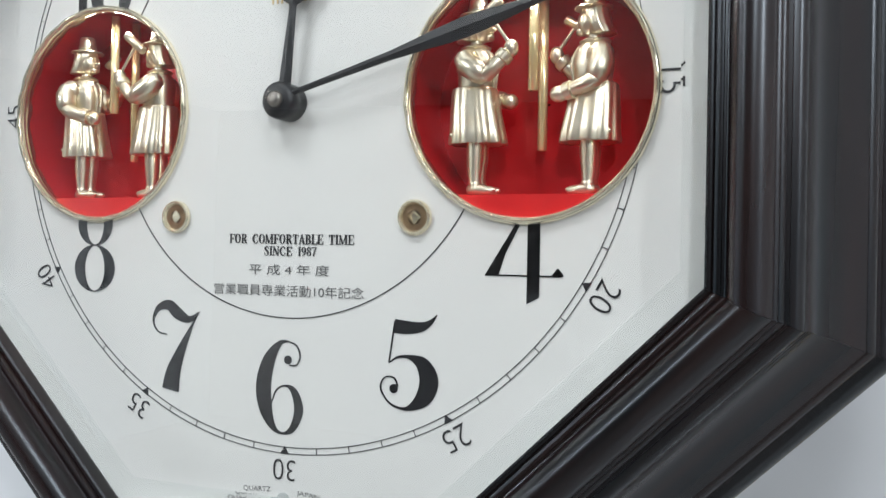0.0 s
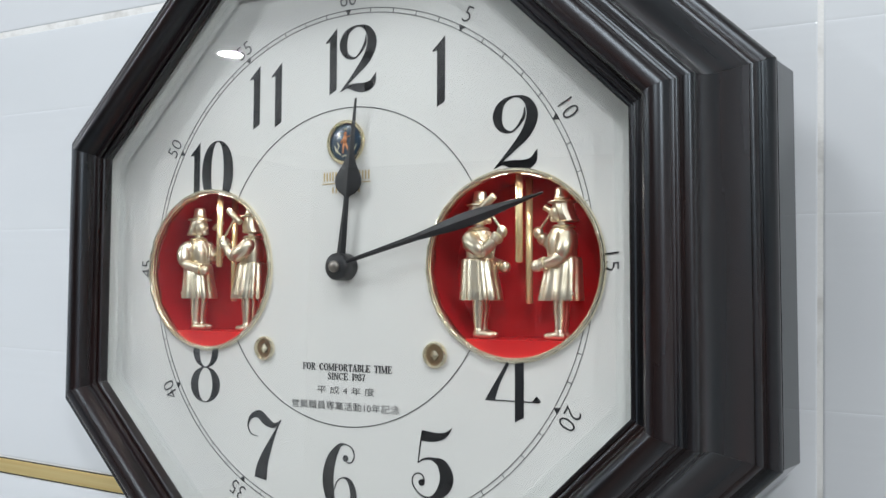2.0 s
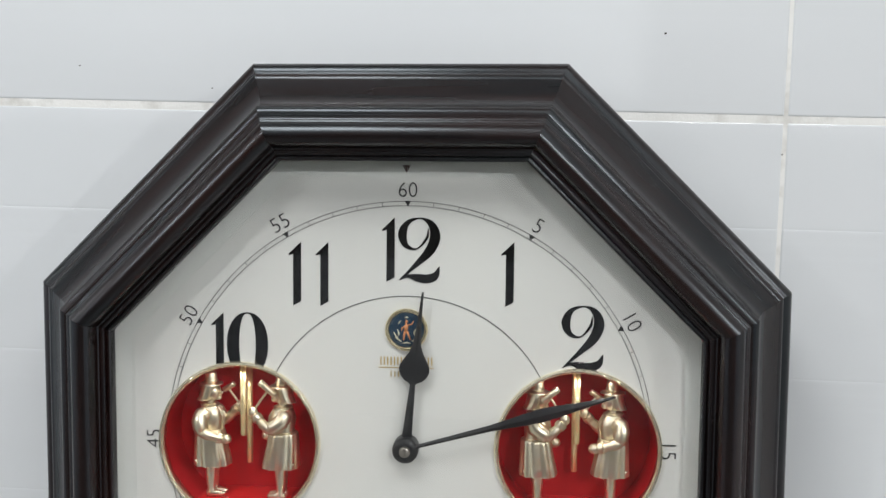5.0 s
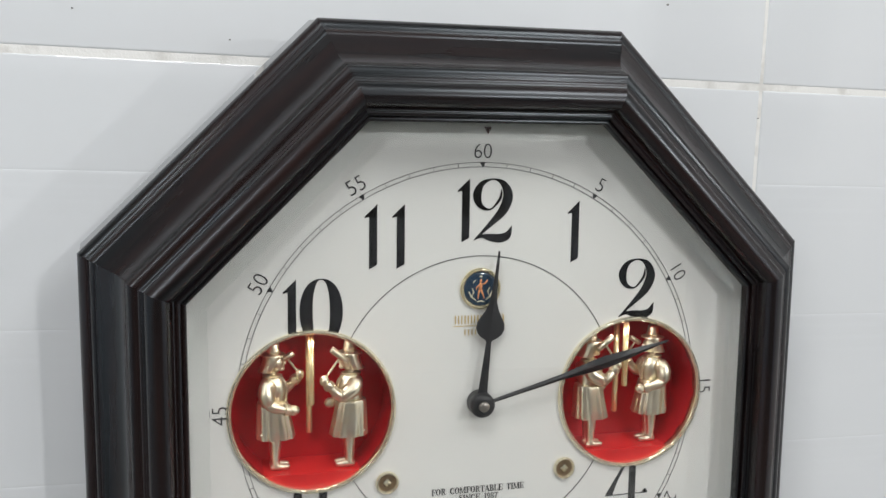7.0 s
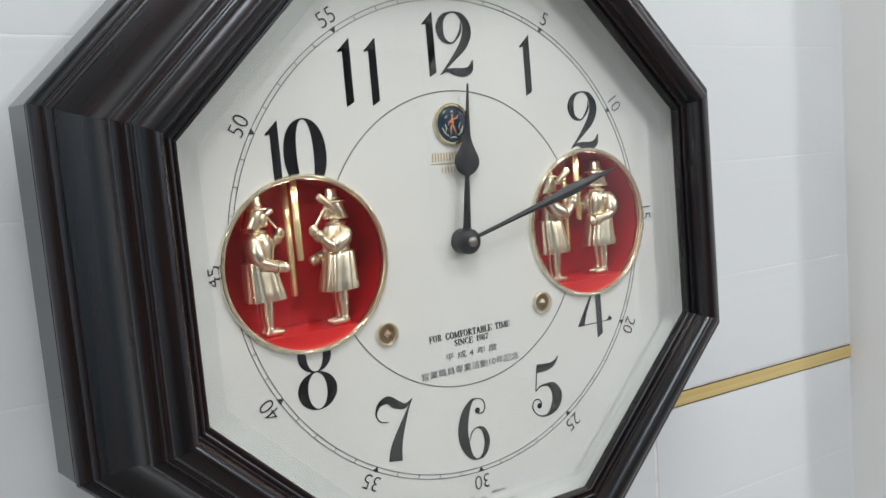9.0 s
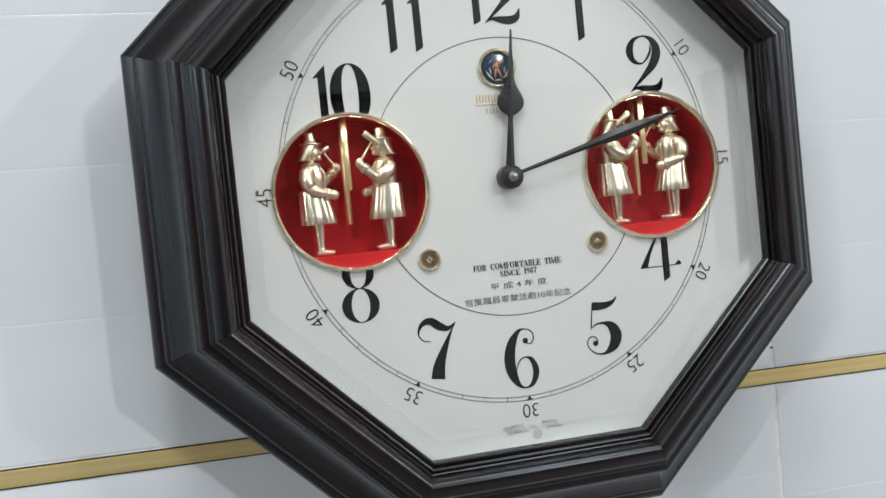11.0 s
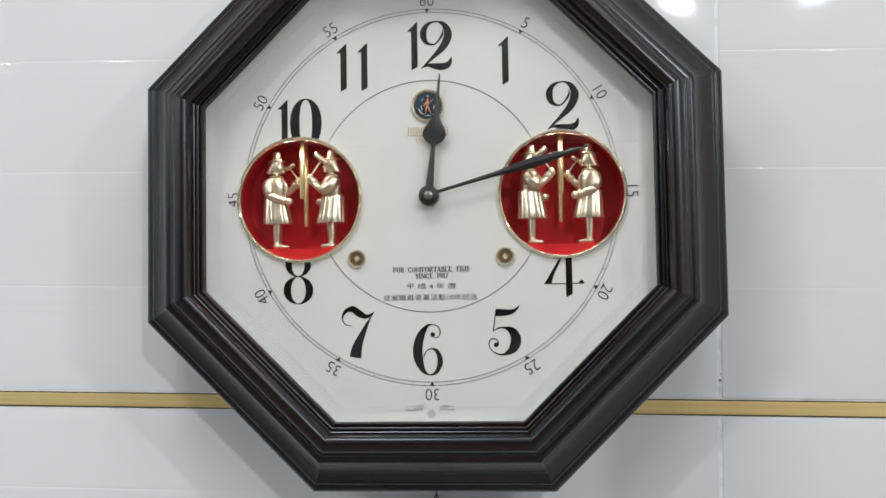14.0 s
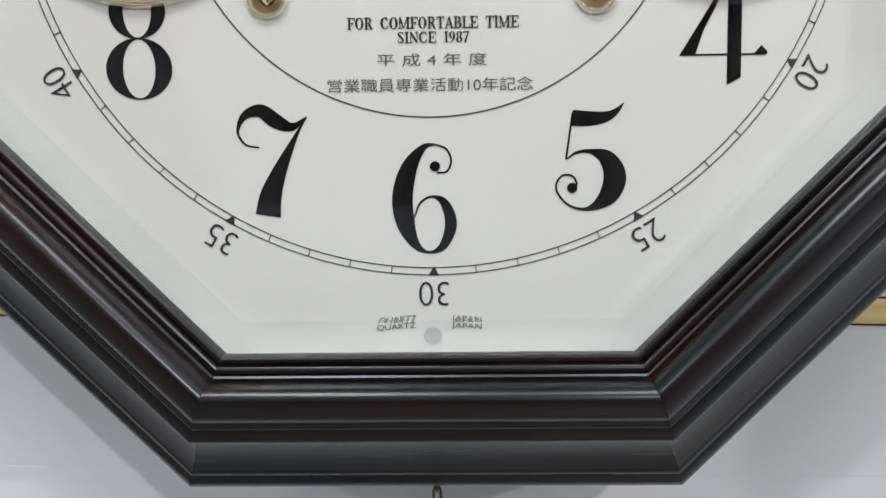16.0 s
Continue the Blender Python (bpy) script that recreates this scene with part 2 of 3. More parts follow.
def octagon(a):
    t = a * math.tan(math.pi / 8)
    return [(t, a), (a, t), (a, -t), (t, -a), (-t, -a), (-a, -t), (-a, t), (-t, a)]


# ---- the room ----
def slab(name, x0, x1, y0, y1, z0, z1, mat, label):
    bm = bmesh.new()
    box(bm, x0, x1, y0, y1, z0, z1)
    return tagged(new(name, mesh_of(name, bm, mat)), label, name.split("_")[0], kind="structure")


RX0, RX1, RY0 = -4.5, 3.6, -6.0
wall_north = slab("wall_north", RX0, RX1, WALL_Y + 0.0007, WALL_Y + 0.2, -0.1, CEIL + 0.1, M_GROUT, "wall of white glazed tiles with white grout")
# unseen walls added behind the camera; the dark middle keeps frontal reflections dark
slab("wall_south_west", RX0, -2.1, RY0 - 0.15, RY0, -0.1, CEIL + 0.1, M_ROOM, "unseen grey wall, toned for reflections, beside the dark wall")
slab("wall_south_low", -2.1, 2.0, RY0 - 0.15, RY0, -0.1, 1.2, M_ROOM, "unseen grey lower wall, toned for reflections")
slab("wall_south", -2.1, 2.0, RY0 - 0.15, RY0, 1.2, CEIL + 0.1, M_DARKWALL, "unseen dark wall added for dark reflections in the clock")
slab("wall_south_east", 2.0, RX1, RY0 - 0.15, RY0, -0.1, CEIL + 0.1, M_ROOM, "unseen grey wall, toned for reflections, beside the dark wall")
# unseen side walls, pale blue so the frame's flanks reflect cool light
slab("wall_west", RX0 - 0.15, RX0, RY0, WALL_Y + 0.2, -0.1, CEIL + 0.1, M_SIDE, "unseen side wall, coloured pale blue for cool reflected light")
slab("wall_east", RX1, RX1 + 0.15, RY0, WALL_Y + 0.2, -0.1, CEIL + 0.1, M_SIDE, "unseen side wall of the room, coloured pale blue for cool reflected light")
slab("floor", RX0, RX1, RY0, WALL_Y + 0.2, -0.15, 0.0, M_FLOOR, "plain dark grey tiled floor")
slab("ceiling", RX0, RX1, RY0, WALL_Y + 0.2, CEIL, CEIL + 0.15, M_CEIL, "plain white ceiling with round downlights")
bm = bmesh.new()
box(bm, 0.5365, 0.95, -0.30, WALL_Y + 0.004, 0.0, CEIL, 0.003)
tagged(new("wall_return", mesh_of("wall_return", bm, M_PAINT)), "smooth white painted wall return beside the tiles", "wall", kind="structure")


# ---- the clock ----
clock = thing("wall_clock", "octagonal dark wooden wall clock with figurine windows hanging on white tiles", "clock", HANG)
MM = 0.001

# eight mitred lengths of moulding on one mesh: (apothem, depth) from the glass outwards
PROFILE = [(176.0, -15), (176.0, -21.2), (176.2, -22.2), (176.9, -22.9), (177.8, -22.9), (178.5, -22.6), (178.6, -21.8), (178.9, -21.8),
           (179.0, -23.9), (179.3, -24.7), (180.0, -25.2), (180.8, -25.4), (181.5, -25.2), (181.8, -24.8), (182.4, -24.7), (183.1, -25.2), (183.5, -26.3),
           (183.8, -27.4), (184.0, -28.6), (184.4, -30.0), (185.0, -31.4), (185.8, -32.7), (186.9, -33.8), (188.2, -34.5), (189.8, -34.8), (191.6, -34.6), (193.5, -34.0), (195.3, -33.1), (196.6, -31.9), (197.5, -30.6), (197.9, -29.6),
           (198.6, -29.4), (199.2, -29.0), (199.4, -28.2), (200.2, -28.0), (200.9, -27.4), (201.2, -26.5), (202.4, -26.4), (202.7, -25.6), (204.2, -25.4), (205.8, -24.8), (206.8, -23.8), (207.3, -22.4),
           (207.5, -20.6), (207.9, -18.0), (208.6, -15.2), (209.7, -12.2), (211.3, -9.2), (213.3, -6.6), (215.7, -4.2), (218.3, -1.8), (221.1, 0.4), (223.9, 2.5), (226.5, 4.2),
           (226.8, 5.4), (227.9, 5.7), (229.0, 6.5), (229.8, 7.6), (230.1, 9.0), (231.1, 9.3), (231.4, 10.5), (232.8, 10.8), (234.5, 11.6), (236.0, 13.0), (237.0, 14.8), (237.4, 16.6), (237.0, 18.6),
           (235.9, 19.8), (235.5, 22.0), (215, 22.0), (186.0, 22.0), (186.0, -15)]
bm = bmesh.new()
T8 = math.tan(math.pi / 8)
cols = []
for s in (-1, -0.5, 0, 0.5, 1):
    cols.append([(s * (a * T8 - 0.06) * MM, y * MM, a * MM) for a, y in PROFILE])
loft(bm, cols)
mould = mesh_of("frame_side", bm, M_WOOD, smooth=True)
mould.set_sharp_from_angle(angle=radians(32))
bm = bmesh.new()
box(bm, -240 * T8 * MM, 240 * T8 * MM, 0.0222, 0.054, 0.2300, 0.2370)
for v in bm.verts:
    if v.co.y > 0.05 and v.co.z > 0.235:
        v.co.z = 0.2406                        # the case widens a little towards the wall
    v.co.x = math.copysign(v.co.z * T8, v.co.x)
case = mesh_of("case_side", bm, M_CASE)
for i in range(8):
    for name, me, label in (("frame_side", mould, "mitred dark lacquered moulding"), ("case_side", case, "dark wooden case side")):
        ob = new(name, me)
        ob.parent = clock
        ob.matrix_basis = pose(-0.0013, 0, -0.001, 0, 45 * i, 0)   # the frame sits a millimetre low and aside on the dial
        tagged(ob, label)
bm = bmesh.new()
plate(bm, [(x * MM, z * MM) for x, z in octagon(230)], 0.0485, 0.0535)
part("back_board", bm, M_CASE, clock, "dark back board")
bm = bmesh.new()
box(bm, -0.06, 0.06, 0.0535, WALL_Y, 0.10, 0.16)
part("hanger_block", bm, M_CASE, clock, "dark hanging block at the back")

# dial with two round holes
NX, NR = 0.1055, 0.0495
bm = bmesh.new()
edges = []
for loop in ([(x * MM, z * MM) for x, z in octagon(185.7)], oval(-NX, -0.001, NR, NR, 96), oval(NX, -0.001, NR, NR, 96)):
    vs = [bm.verts.new((x, 0, z)) for x, z in loop]
    edges += [bm.edges.new((vs[i], vs[(i + 1) % len(vs)])) for i in range(len(vs))]
bmesh.ops.triangle_fill(bm, use_beauty=True, edges=edges, normal=(0, -1, 0))
for f in list(bm.faces):
    c = f.calc_center_median()
    if min((c - Vector((sx, 0, -0.001))).length for sx in (-NX, NX)) < NR * 0.93 and all(
            min(abs((v.co - Vector((sx, 0, -0.001))).length - NR) for sx in (-NX, NX)) < 1e-4 for v in f.verts):
        bm.faces.remove(f)
geo = bmesh.ops.extrude_face_region(bm, geom=bm.faces[:])
for v in geo["geom"]:
    if isinstance(v, bmesh.types.BMVert):
        v.co.y += 0.0015
part("dial", bm, M_DIAL, clock, "plain off-white dial card")

# bevelled glass: a flat pane and its bevelled border
GF, GB = -0.0195, -0.0148
bm = bmesh.new()
plate(bm, [(x * MM, z * MM) for x, z in octagon(165.8)], GF, GB)
glass = part("glass", bm, M_PANE, clock, "clear flat glass pane")
glass.data.materials.append(M_CLEAR)
for p in glass.data.polygons:
    p.material_index = 0 if p.normal.y < -0.9 else 1
glass.visible_shadow = False
bm = bmesh.new()
loft(bm, [[(x * MM, y, z * MM) for x, z in octagon(a)] for a, y in ((165.8, GF), (185.6, GF + 0.0042), (185.6, GB), (165.8, GB))], cap=False)
bmesh.ops.delete(bm, geom=[f for f in bm.faces if all(math.hypot(v.co.x, v.co.z) > 0.18 for v in f.verts)], context="FACES")
border = part("glass_bevel", bm, M_BEVEL, glass, "bevelled glass border")
border.visible_shadow = False



def open_niches(bm):
    """Take away the print that would cross the round openings."""
    gone = []
    for f in bm.faces:
        c = f.calc_center_median()
        if min(math.hypot(c.x - sx, c.z + 0.001) for sx in (-NX, NX)) < NR - 0.0002:
            gone.append(f)
    bmesh.ops.delete(bm, geom=gone, context="FACES")


# minute track
LIFT = -0.0003


def circle_line(bm, r, w, y=LIFT, n=180):
    ring_plate(bm, oval(0, 0, r + w / 2, r + w / 2, n), oval(0, 0, r - w / 2, r - w / 2, n), y, -0.00002)


bm = bmesh.new()
circle_line(bm, 0.1513, 0.00032)
circle_line(bm, 0.1486, 0.00032)
for k in range(60):
    a = radians(6 * k)
    u, v = Vector((math.sin(a), 0, math.cos(a))), Vector((math.cos(a), 0, -math.sin(a)))
    if k % 5:
        pts = [u * 0.1486 - v * 0.00016, u * 0.1486 + v * 0.00016, u * 0.1513 + v * 0.00016, u * 0.1513 - v * 0.00016]
    else:
        pts = [u * 0.1482, u * 0.1516 + v * 0.0021, u * 0.1516 - v * 0.0021]
    plate(bm, [(p.x, p.z) for p in pts], LIFT - 0.00004, -0.00002)
open_niches(bm)
part("minute_track", bm, M_PRINT, clock, "thin black printed minute track")
for sign in (-1, 1):
    bm = bmesh.new()
    circle_line(bm, 0.0931, 0.00045)
    bmesh.ops.delete(bm, geom=[f for f in bm.faces if f.calc_center_median().z * sign < 0], context="FACES")
    open_niches(bm)
    part("inner_arc", bm, M_PRINT, clock, "thin black printed arc")


# numerals in a fat-face style, in millimetres from the dial's centre
def stroke(bm, pts, layer=0, n=9):
    """A brush stroke through (x, z, half width)."""
    p = [np.array(q, float) for q in pts]
    p = [2 * p[0] - p[1]] + p + [2 * p[-1] - p[-2]]
    line = []
    for i in range(1, len(p) - 2):
        for k in range(n):
            t = k / n
            a, b, c, d = p[i - 1:i + 3]
            line.append(0.5 * (2 * b + (c - a) * t + (2 * a - 5 * b + 4 * c - d) * t * t + (3 * b - a - 3 * c + d) * t ** 3))
    line.append(p[-2])
    left, right = [], []
    for i, q in enumerate(line):
        d = line[min(i + 1, len(line) - 1)][:2] - line[max(i - 1, 0)][:2]
        d = d / (np.hypot(*d) + 1e-9)
        w = max(q[2], 0.12)
        left.append((q[0] - d[1] * w, q[1] + d[0] * w))
        right.append((q[0] + d[1] * w, q[1] - d[0] * w))
    y0 = LIFT - 0.00003 * layer
    rings = [[(l[0] * MM, y0, l[1] * MM), (r[0] * MM, y0, r[1] * MM), (r[0] * MM, -0.00002, r[1] * MM), (l[0] * MM, -0.00002, l[1] * MM)] for l, r in zip(left, right)]
    loft(bm, rings)


def poly(bm, pts, layer=0):
    plate(bm, [(x * MM, z * MM) for x, z in pts], LIFT - 0.00003 * layer, -0.00002)


def dot(bm, x, z, r, layer=0):
    poly(bm, oval(x, z, r, r, 24), layer)


def one(bm, x, z):
    poly(bm, [(x + 3, z), (x + 8, z + 2.8), (x + 8, z + 39.6), (x, z + 32), (x + 0.5, z + 31.3), (x + 3, z + 32)])


def two(bm, x, z):
    stroke(bm, [(x + 18.6, z + 33.5, 0.2), (x + 17.6, z + 27.5, 0.9), (x + 11.5, z + 20.9, 0.5), (x + 5, z + 23, 1.7), (x + 2.7, z + 30, 2.7), (x + 6, z + 37, 1.5), (x + 13.5, z + 39.6, 0.5),
                (x + 20, z + 36.5, 2.0), (x + 22.8, z + 29, 3.2), (x + 19.5, z + 20, 2.9), (x + 11, z + 11, 1.5), (x + 1, z + 1.6, 0.3)])
    stroke(bm, [(x + 0.8, z + 1.6, 0.2), (x + 6, z + 4.0, 1.0), (x + 12, z + 3.2, 2.4), (x + 18, z + 2.6, 2.7), (x + 23, z + 4.6, 2.2), (x + 25.6, z + 10.4, 0.15)], 1)


def zero(bm, x, z):
    ring_plate(bm, [(a * MM, b * MM) for a, b in oval(x + 13, z + 20, 13, 20.2, 64, 2.15)], [(a * MM, b * MM) for a, b in oval(x + 13, z + 20, 5.2, 19.4, 64, 2.3)], LIFT, -0.00002)


def twelve(bm):
    one(bm, -16, 101.8), two(bm, -6, 101.4)


def eleven(bm):
    one(bm, -74, 86.2), one(bm, -57, 86.2)


def ten(bm):
    poly(bm, [(-120, 45.6), (-115, 46.6), (-115, 81.1), (-123, 73.5), (-122.5, 72.8), (-120, 73.5)])
    zero(bm, -113, 41.2)


def numeral_four(bm):
    poly(bm, [(89.8, -72.3), (95.4, -72.3), (98.3, -63.5), (104.6, -51.2), (103.0, -51.0), (101, -54)], 1)
    poly(bm, [(90, -72.4), (120.5, -72.4), (120.5, -71.8), (90, -71.8)], 2)
    poly(bm, [(116.4, -72.1), (119.2, -68.9), (121.3, -71.2), (121.3, -72.1)], 3)
    poly(bm, [(107, -83), (112, -80.3), (112, -50.4), (107, -50.7)])


def numeral_five(bm):
    stroke(bm, [(51.3, -94, 2.9), (57, -94.4, 2.7), (63, -93.9, 2.0), (67, -92, 1.1), (70, -88.8, 0.15)])
    stroke(bm, [(51.4, -92, 0.35), (49, -109, 0.35)], 1)
    stroke(bm, [(49, -109.2, 0.2), (53, -106.6, 0.5), (58.5, -106.4, 1.0), (64, -109, 3.0), (66.9, -115.5, 4.1), (64.4, -122.6, 3.4), (57.5, -127.2, 0.9), (50.5, -126.2, 0.4), (46, -121.5, 0.35), (45.6, -117.6, 0.35),
                (48, -114.9, 0.35), (51.6, -115.4, 0.35), (53.2, -118.6, 0.4)], 2)
    dot(bm, 51.3, -119.6, 1.9, 3)


def numeral_six(bm):
    stroke(bm, [(1.0, -103, 0.3), (-3.4, -104.2, 1.2), (-8.6, -111.5, 3.0), (-11.2, -122, 3.8), (-10.2, -132, 3.4), (-6.5, -140, 1.6), (-1.6, -142.8, 0.5), (3.6, -140.4, 1.5), (6.6, -132.5, 2.2), (4.4, -124.8, 1.6), (0, -122.2, 0.5),
                (-4.6, -124.4, 0.4), (-7, -130, 0.25)])
    stroke(bm, [(0.6, -103, 0.3), (5, -104.7, 0.35), (6.9, -109, 0.35), (5.2, -113, 0.35), (1.6, -113.4, 0.35)], 1)
    dot(bm, 0.9, -111.1, 1.9, 2)


def numeral_seven(bm):
    stroke(bm, [(-63.8, -103.4, 0.25), (-69, -102.2, 0.35), (-71.6, -97.4, 0.5), (-69, -91.8, 1.4), (-63, -90, 2.4), (-57.5, -93.8, 2.7), (-51.5, -96, 1.5), (-45.9, -92.4, 0.15)])
    stroke(bm, [(-46.2, -92.8, 0.15), (-50, -99, 0.7), (-56.5, -112, 2.6), (-60, -121, 4.0), (-61.3, -128.6, 4.7)], 1)


def numeral_eight(bm):
    for cz, b, a, ai, power in ((-74.2, 11.2, 12.2, 6.0, 2.0), (-53.4, 10.0, 10.4, 5.2, 2.0)):
        ring_plate(bm, [(x * MM, z * MM) for x, z in oval(-107.2, cz, a, b)], [(x * MM, z * MM) for x, z in oval(-107.2, cz, ai, b - 0.55)], LIFT - (0.00003 if cz > -60 else 0), -0.00002)


for draw in (twelve, lambda b: one(b, 57, 87.6), lambda b: two(b, 94.2, 49.0), numeral_four, numeral_five, numeral_six, numeral_seven, numeral_eight, ten, eleven):
    bm = bmesh.new()
    draw(bm)
    open_niches(bm)
    part("numeral", bm, M_INK, clock, "glossy black foil numeral")


def lettering(text, x, z, height, mat, turn=0.0, width=None, bold=0.0, squeeze=1.0):
    """One printed line, centred on (x, z) in millimetres."""
    cu = bpy.data.curves.new("lettering", "FONT")
    cu.body, cu.align_x, cu.align_y, cu.size, cu.offset = text, "CENTER", "CENTER", 1.0, bold
    tmp = new("lettering", cu)
    me = bpy.data.meshes.new_from_object(tmp.evaluated_get(bpy.context.evaluated_depsgraph_get()))
    bpy.data.objects.remove(tmp)
    co = np.array([v.co[:] for v in me.vertices])
    lo, hi = co.min(0), co.max(0)
    k = height / (hi[1] - lo[1])
    kx = width / (hi[0] - lo[0]) if width else k * squeeze
    c, s = math.cos(radians(turn)), math.sin(radians(turn))
    for v, p in zip(me.vertices, co):
        u, w = (p[0] - (lo[0] + hi[0]) / 2) * kx, (p[1] - (lo[1] + hi[1]) / 2) * k
        v.co = ((x + u * c + w * s) * MM, LIFT - 0.00005, (z - u * s + w * c) * MM)
    me.name = "lettering"
    me.materials.clear()
    me.materials.append(mat)
    ob = new("lettering", me)
    ob.parent = clock
    return tagged(ob, "small printed lettering")


# upright bold serif capitals, in units of their height
WIDTHS = dict(F=0.62, O=0.72, R=0.72, C=0.70, M=0.92, T=0.68, A=0.66, B=0.66, L=0.62, E=0.68, I=0.34, S=0.60, N=0.72)
WIDTHS.update({"1": 0.36, "9": 0.54, "8": 0.54, "7": 0.54, " ": 0.55})


def serif_line(text, cx, z0, height, width):
    bm = bmesh.new()
    kx = width / sum(WIDTHS[c] for c in text)
    x0, count = cx - width / 2, 0

    def put(x, z, w):
        return (x0 + x * kx, z0 + z * height, w * height)

    def brush(*pts):
        nonlocal count
        stroke(bm, [put(*p) for p in pts], count % 7, 6)
        count += 1

    def stem(x, thick=0.085, serif=0.15):
        brush((x, 0.0, thick), (x, 1.0, thick))
        for z in (0.015, 0.985):
            brush((x - serif, z, 0.02), (x + serif, z, 0.02))

    def hair(x, z, u, v):
        brush((x, z, 0.03), (u, v, 0.03))

    def hoop(x, z, a, b, ai, bi):
        ring_plate(bm, [(p * MM, q * MM) for p, q in oval(x0 + x * kx, z0 + z * height, a * kx, b * height, 28)],
                   [(p * MM, q * MM) for p, q in oval(x0 + x * kx, z0 + z * height, ai * kx, bi * height, 28)], LIFT, -0.00002)

    for c in text:
        if c in "FEL":
            stem(0.18)
            if c != "L":
                hair(0.1, 0.975, 0.6, 0.975), hair(0.585, 0.98, 0.6, 0.74), hair(0.2, 0.5, 0.44, 0.5), hair(0.43, 0.62, 0.43, 0.38)
            if c != "F":
                hair(0.1, 0.025, 0.62, 0.025), hair(0.6, 0.02, 0.62, 0.28)
        elif c == "T":
            stem(0.33), hair(0.05, 0.975, 0.61, 0.975), hair(0.06, 0.98, 0.05, 0.72), hair(0.6, 0.98, 0.61, 0.72)
        elif c == "I":
            stem(0.16)
        elif c in "RB":
            stem(0.18)
            brush((0.18, 0.98, 0.025), (0.4, 0.96, 0.045), (0.52, 0.75, 0.09), (0.4, 0.54, 0.04), (0.2, 0.52, 0.025))
            if c == "R":
                brush((0.34, 0.5, 0.04), (0.48, 0.28, 0.085), (0.56, 0.04, 0.06), (0.68, 0.03, 0.02))
            else:
                brush((0.2, 0.51, 0.025), (0.42, 0.5, 0.045), (0.56, 0.26, 0.095), (0.42, 0.03, 0.045), (0.18, 0.02, 0.025))
        elif c == "O":
            hoop(0.35, 0.5, 0.33, 0.52, 0.15, 0.47)
        elif c == "C":
            brush((0.6, 0.70, 0.03), (0.52, 0.92, 0.05), (0.36, 0.98, 0.035), (0.16, 0.76, 0.085), (0.12, 0.5, 0.1), (0.16, 0.24, 0.085), (0.36, 0.02, 0.035), (0.52, 0.08, 0.035), (0.62, 0.3, 0.02))
        elif c == "M":
            hair(0.12, 0.0, 0.12, 1.0), hair(0.0, 0.015, 0.24, 0.015)
            brush((0.12, 0.98, 0.085), (0.42, 0.03, 0.06)), hair(0.42, 0.05, 0.72, 0.98), stem(0.76)
        elif c == "A":
            hair(0.08, 0.0, 0.32, 1.0), brush((0.31, 0.99, 0.07), (0.55, 0.0, 0.09)), hair(0.17, 0.33, 0.46, 0.33), hair(0.0, 0.015, 0.18, 0.015), hair(0.42, 0.015, 0.66, 0.015)
        elif c == "N":
            hair(0.12, 0.0, 0.12, 1.0), brush((0.12, 0.98, 0.085), (0.58, 0.04, 0.085)), hair(0.6, 0.0, 0.6, 1.0), hair(0.0, 0.015, 0.24, 0.015), hair(0.48, 0.985, 0.7, 0.985)
        elif c == "S":
            brush((0.5, 0.72, 0.03), (0.42, 0.94, 0.04), (0.27, 0.97, 0.045), (0.13, 0.78, 0.08), (0.3, 0.54, 0.1), (0.47, 0.26, 0.085), (0.32, 0.03, 0.045), (0.16, 0.06, 0.035), (0.08, 0.3, 0.02))
        elif c == "1":
            stem(0.2, serif=0.11), hair(0.06, 0.84, 0.2, 0.97)
        elif c == "9":
            hoop(0.27, 0.68, 0.23, 0.32, 0.08, 0.28), brush((0.42, 0.7, 0.08), (0.4, 0.3, 0.06), (0.16, 0.03, 0.03))
        elif c == "8":
            hoop(0.27, 0.75, 0.2, 0.26, 0.08, 0.22), hoop(0.27, 0.26, 0.24, 0.28, 0.09, 0.24)
        elif c == "7":
            brush((0.05, 0.82, 0.03), (0.1, 0.93, 0.05), (0.48, 0.94, 0.05)), brush((0.48, 0.96, 0.03), (0.3, 0.5, 0.06), (0.2, 0.0, 0.09))
        x0 += WIDTHS[c] * kx
    return part("lettering", bm, M_PRINT, clock, "bold black serif lettering")


serif_line("FOR COMFORTABLE TIME", 0.8, -61.2, 4.1, 62.5)
serif_line("SINCE 1987", 0.9, -66.3, 3.9, 26.5)
lettering("平 成 4 年 度", 0.3, -72.4, 4.6, M_GREYPRINT, width=40)
lettering("営業職員専業活動10年記念", -0.5, -81.4, 5.0, M_GREYPRINT, width=75)
for k in range(12):
    a = 30 * k
    r = 158.4 if k not in (3, 9) else 160.6
    lettering(str(5 * k or 60), r * math.sin(radians(a)), r * math.cos(radians(a)), 9.0, M_PRINT, turn=a, bold=-0.012, squeeze=0.94)
lettering("QUARTZ", -13.6, -168.1, 2.5, M_GREYPRINT, turn=-4, width=14)
lettering("JAPAN", 12.0, -168.1, 2.5, M_GREYPRINT, turn=4, width=11)
bm = bmesh.new()
plate(bm, [(x * MM, z * MM) for x, z in oval(-0.3, -171.6, 3.4, 3.4, 32)], LIFT, -0.00002)
part("sensor_dot", bm, material("sensor_grey", (0.48, 0.5, 0.49), 0.3), clock, "small round grey sensor")

bm = bmesh.new()
plate(bm, [(-0.0026, 0.1722), (0.0026, 0.1722), (0.0, 0.1674)], LIFT, -0.00002)
part("top_mark", bm, material("brown_print", (0.09, 0.045, 0.04), 0.45), clock, "small brown printed triangle")

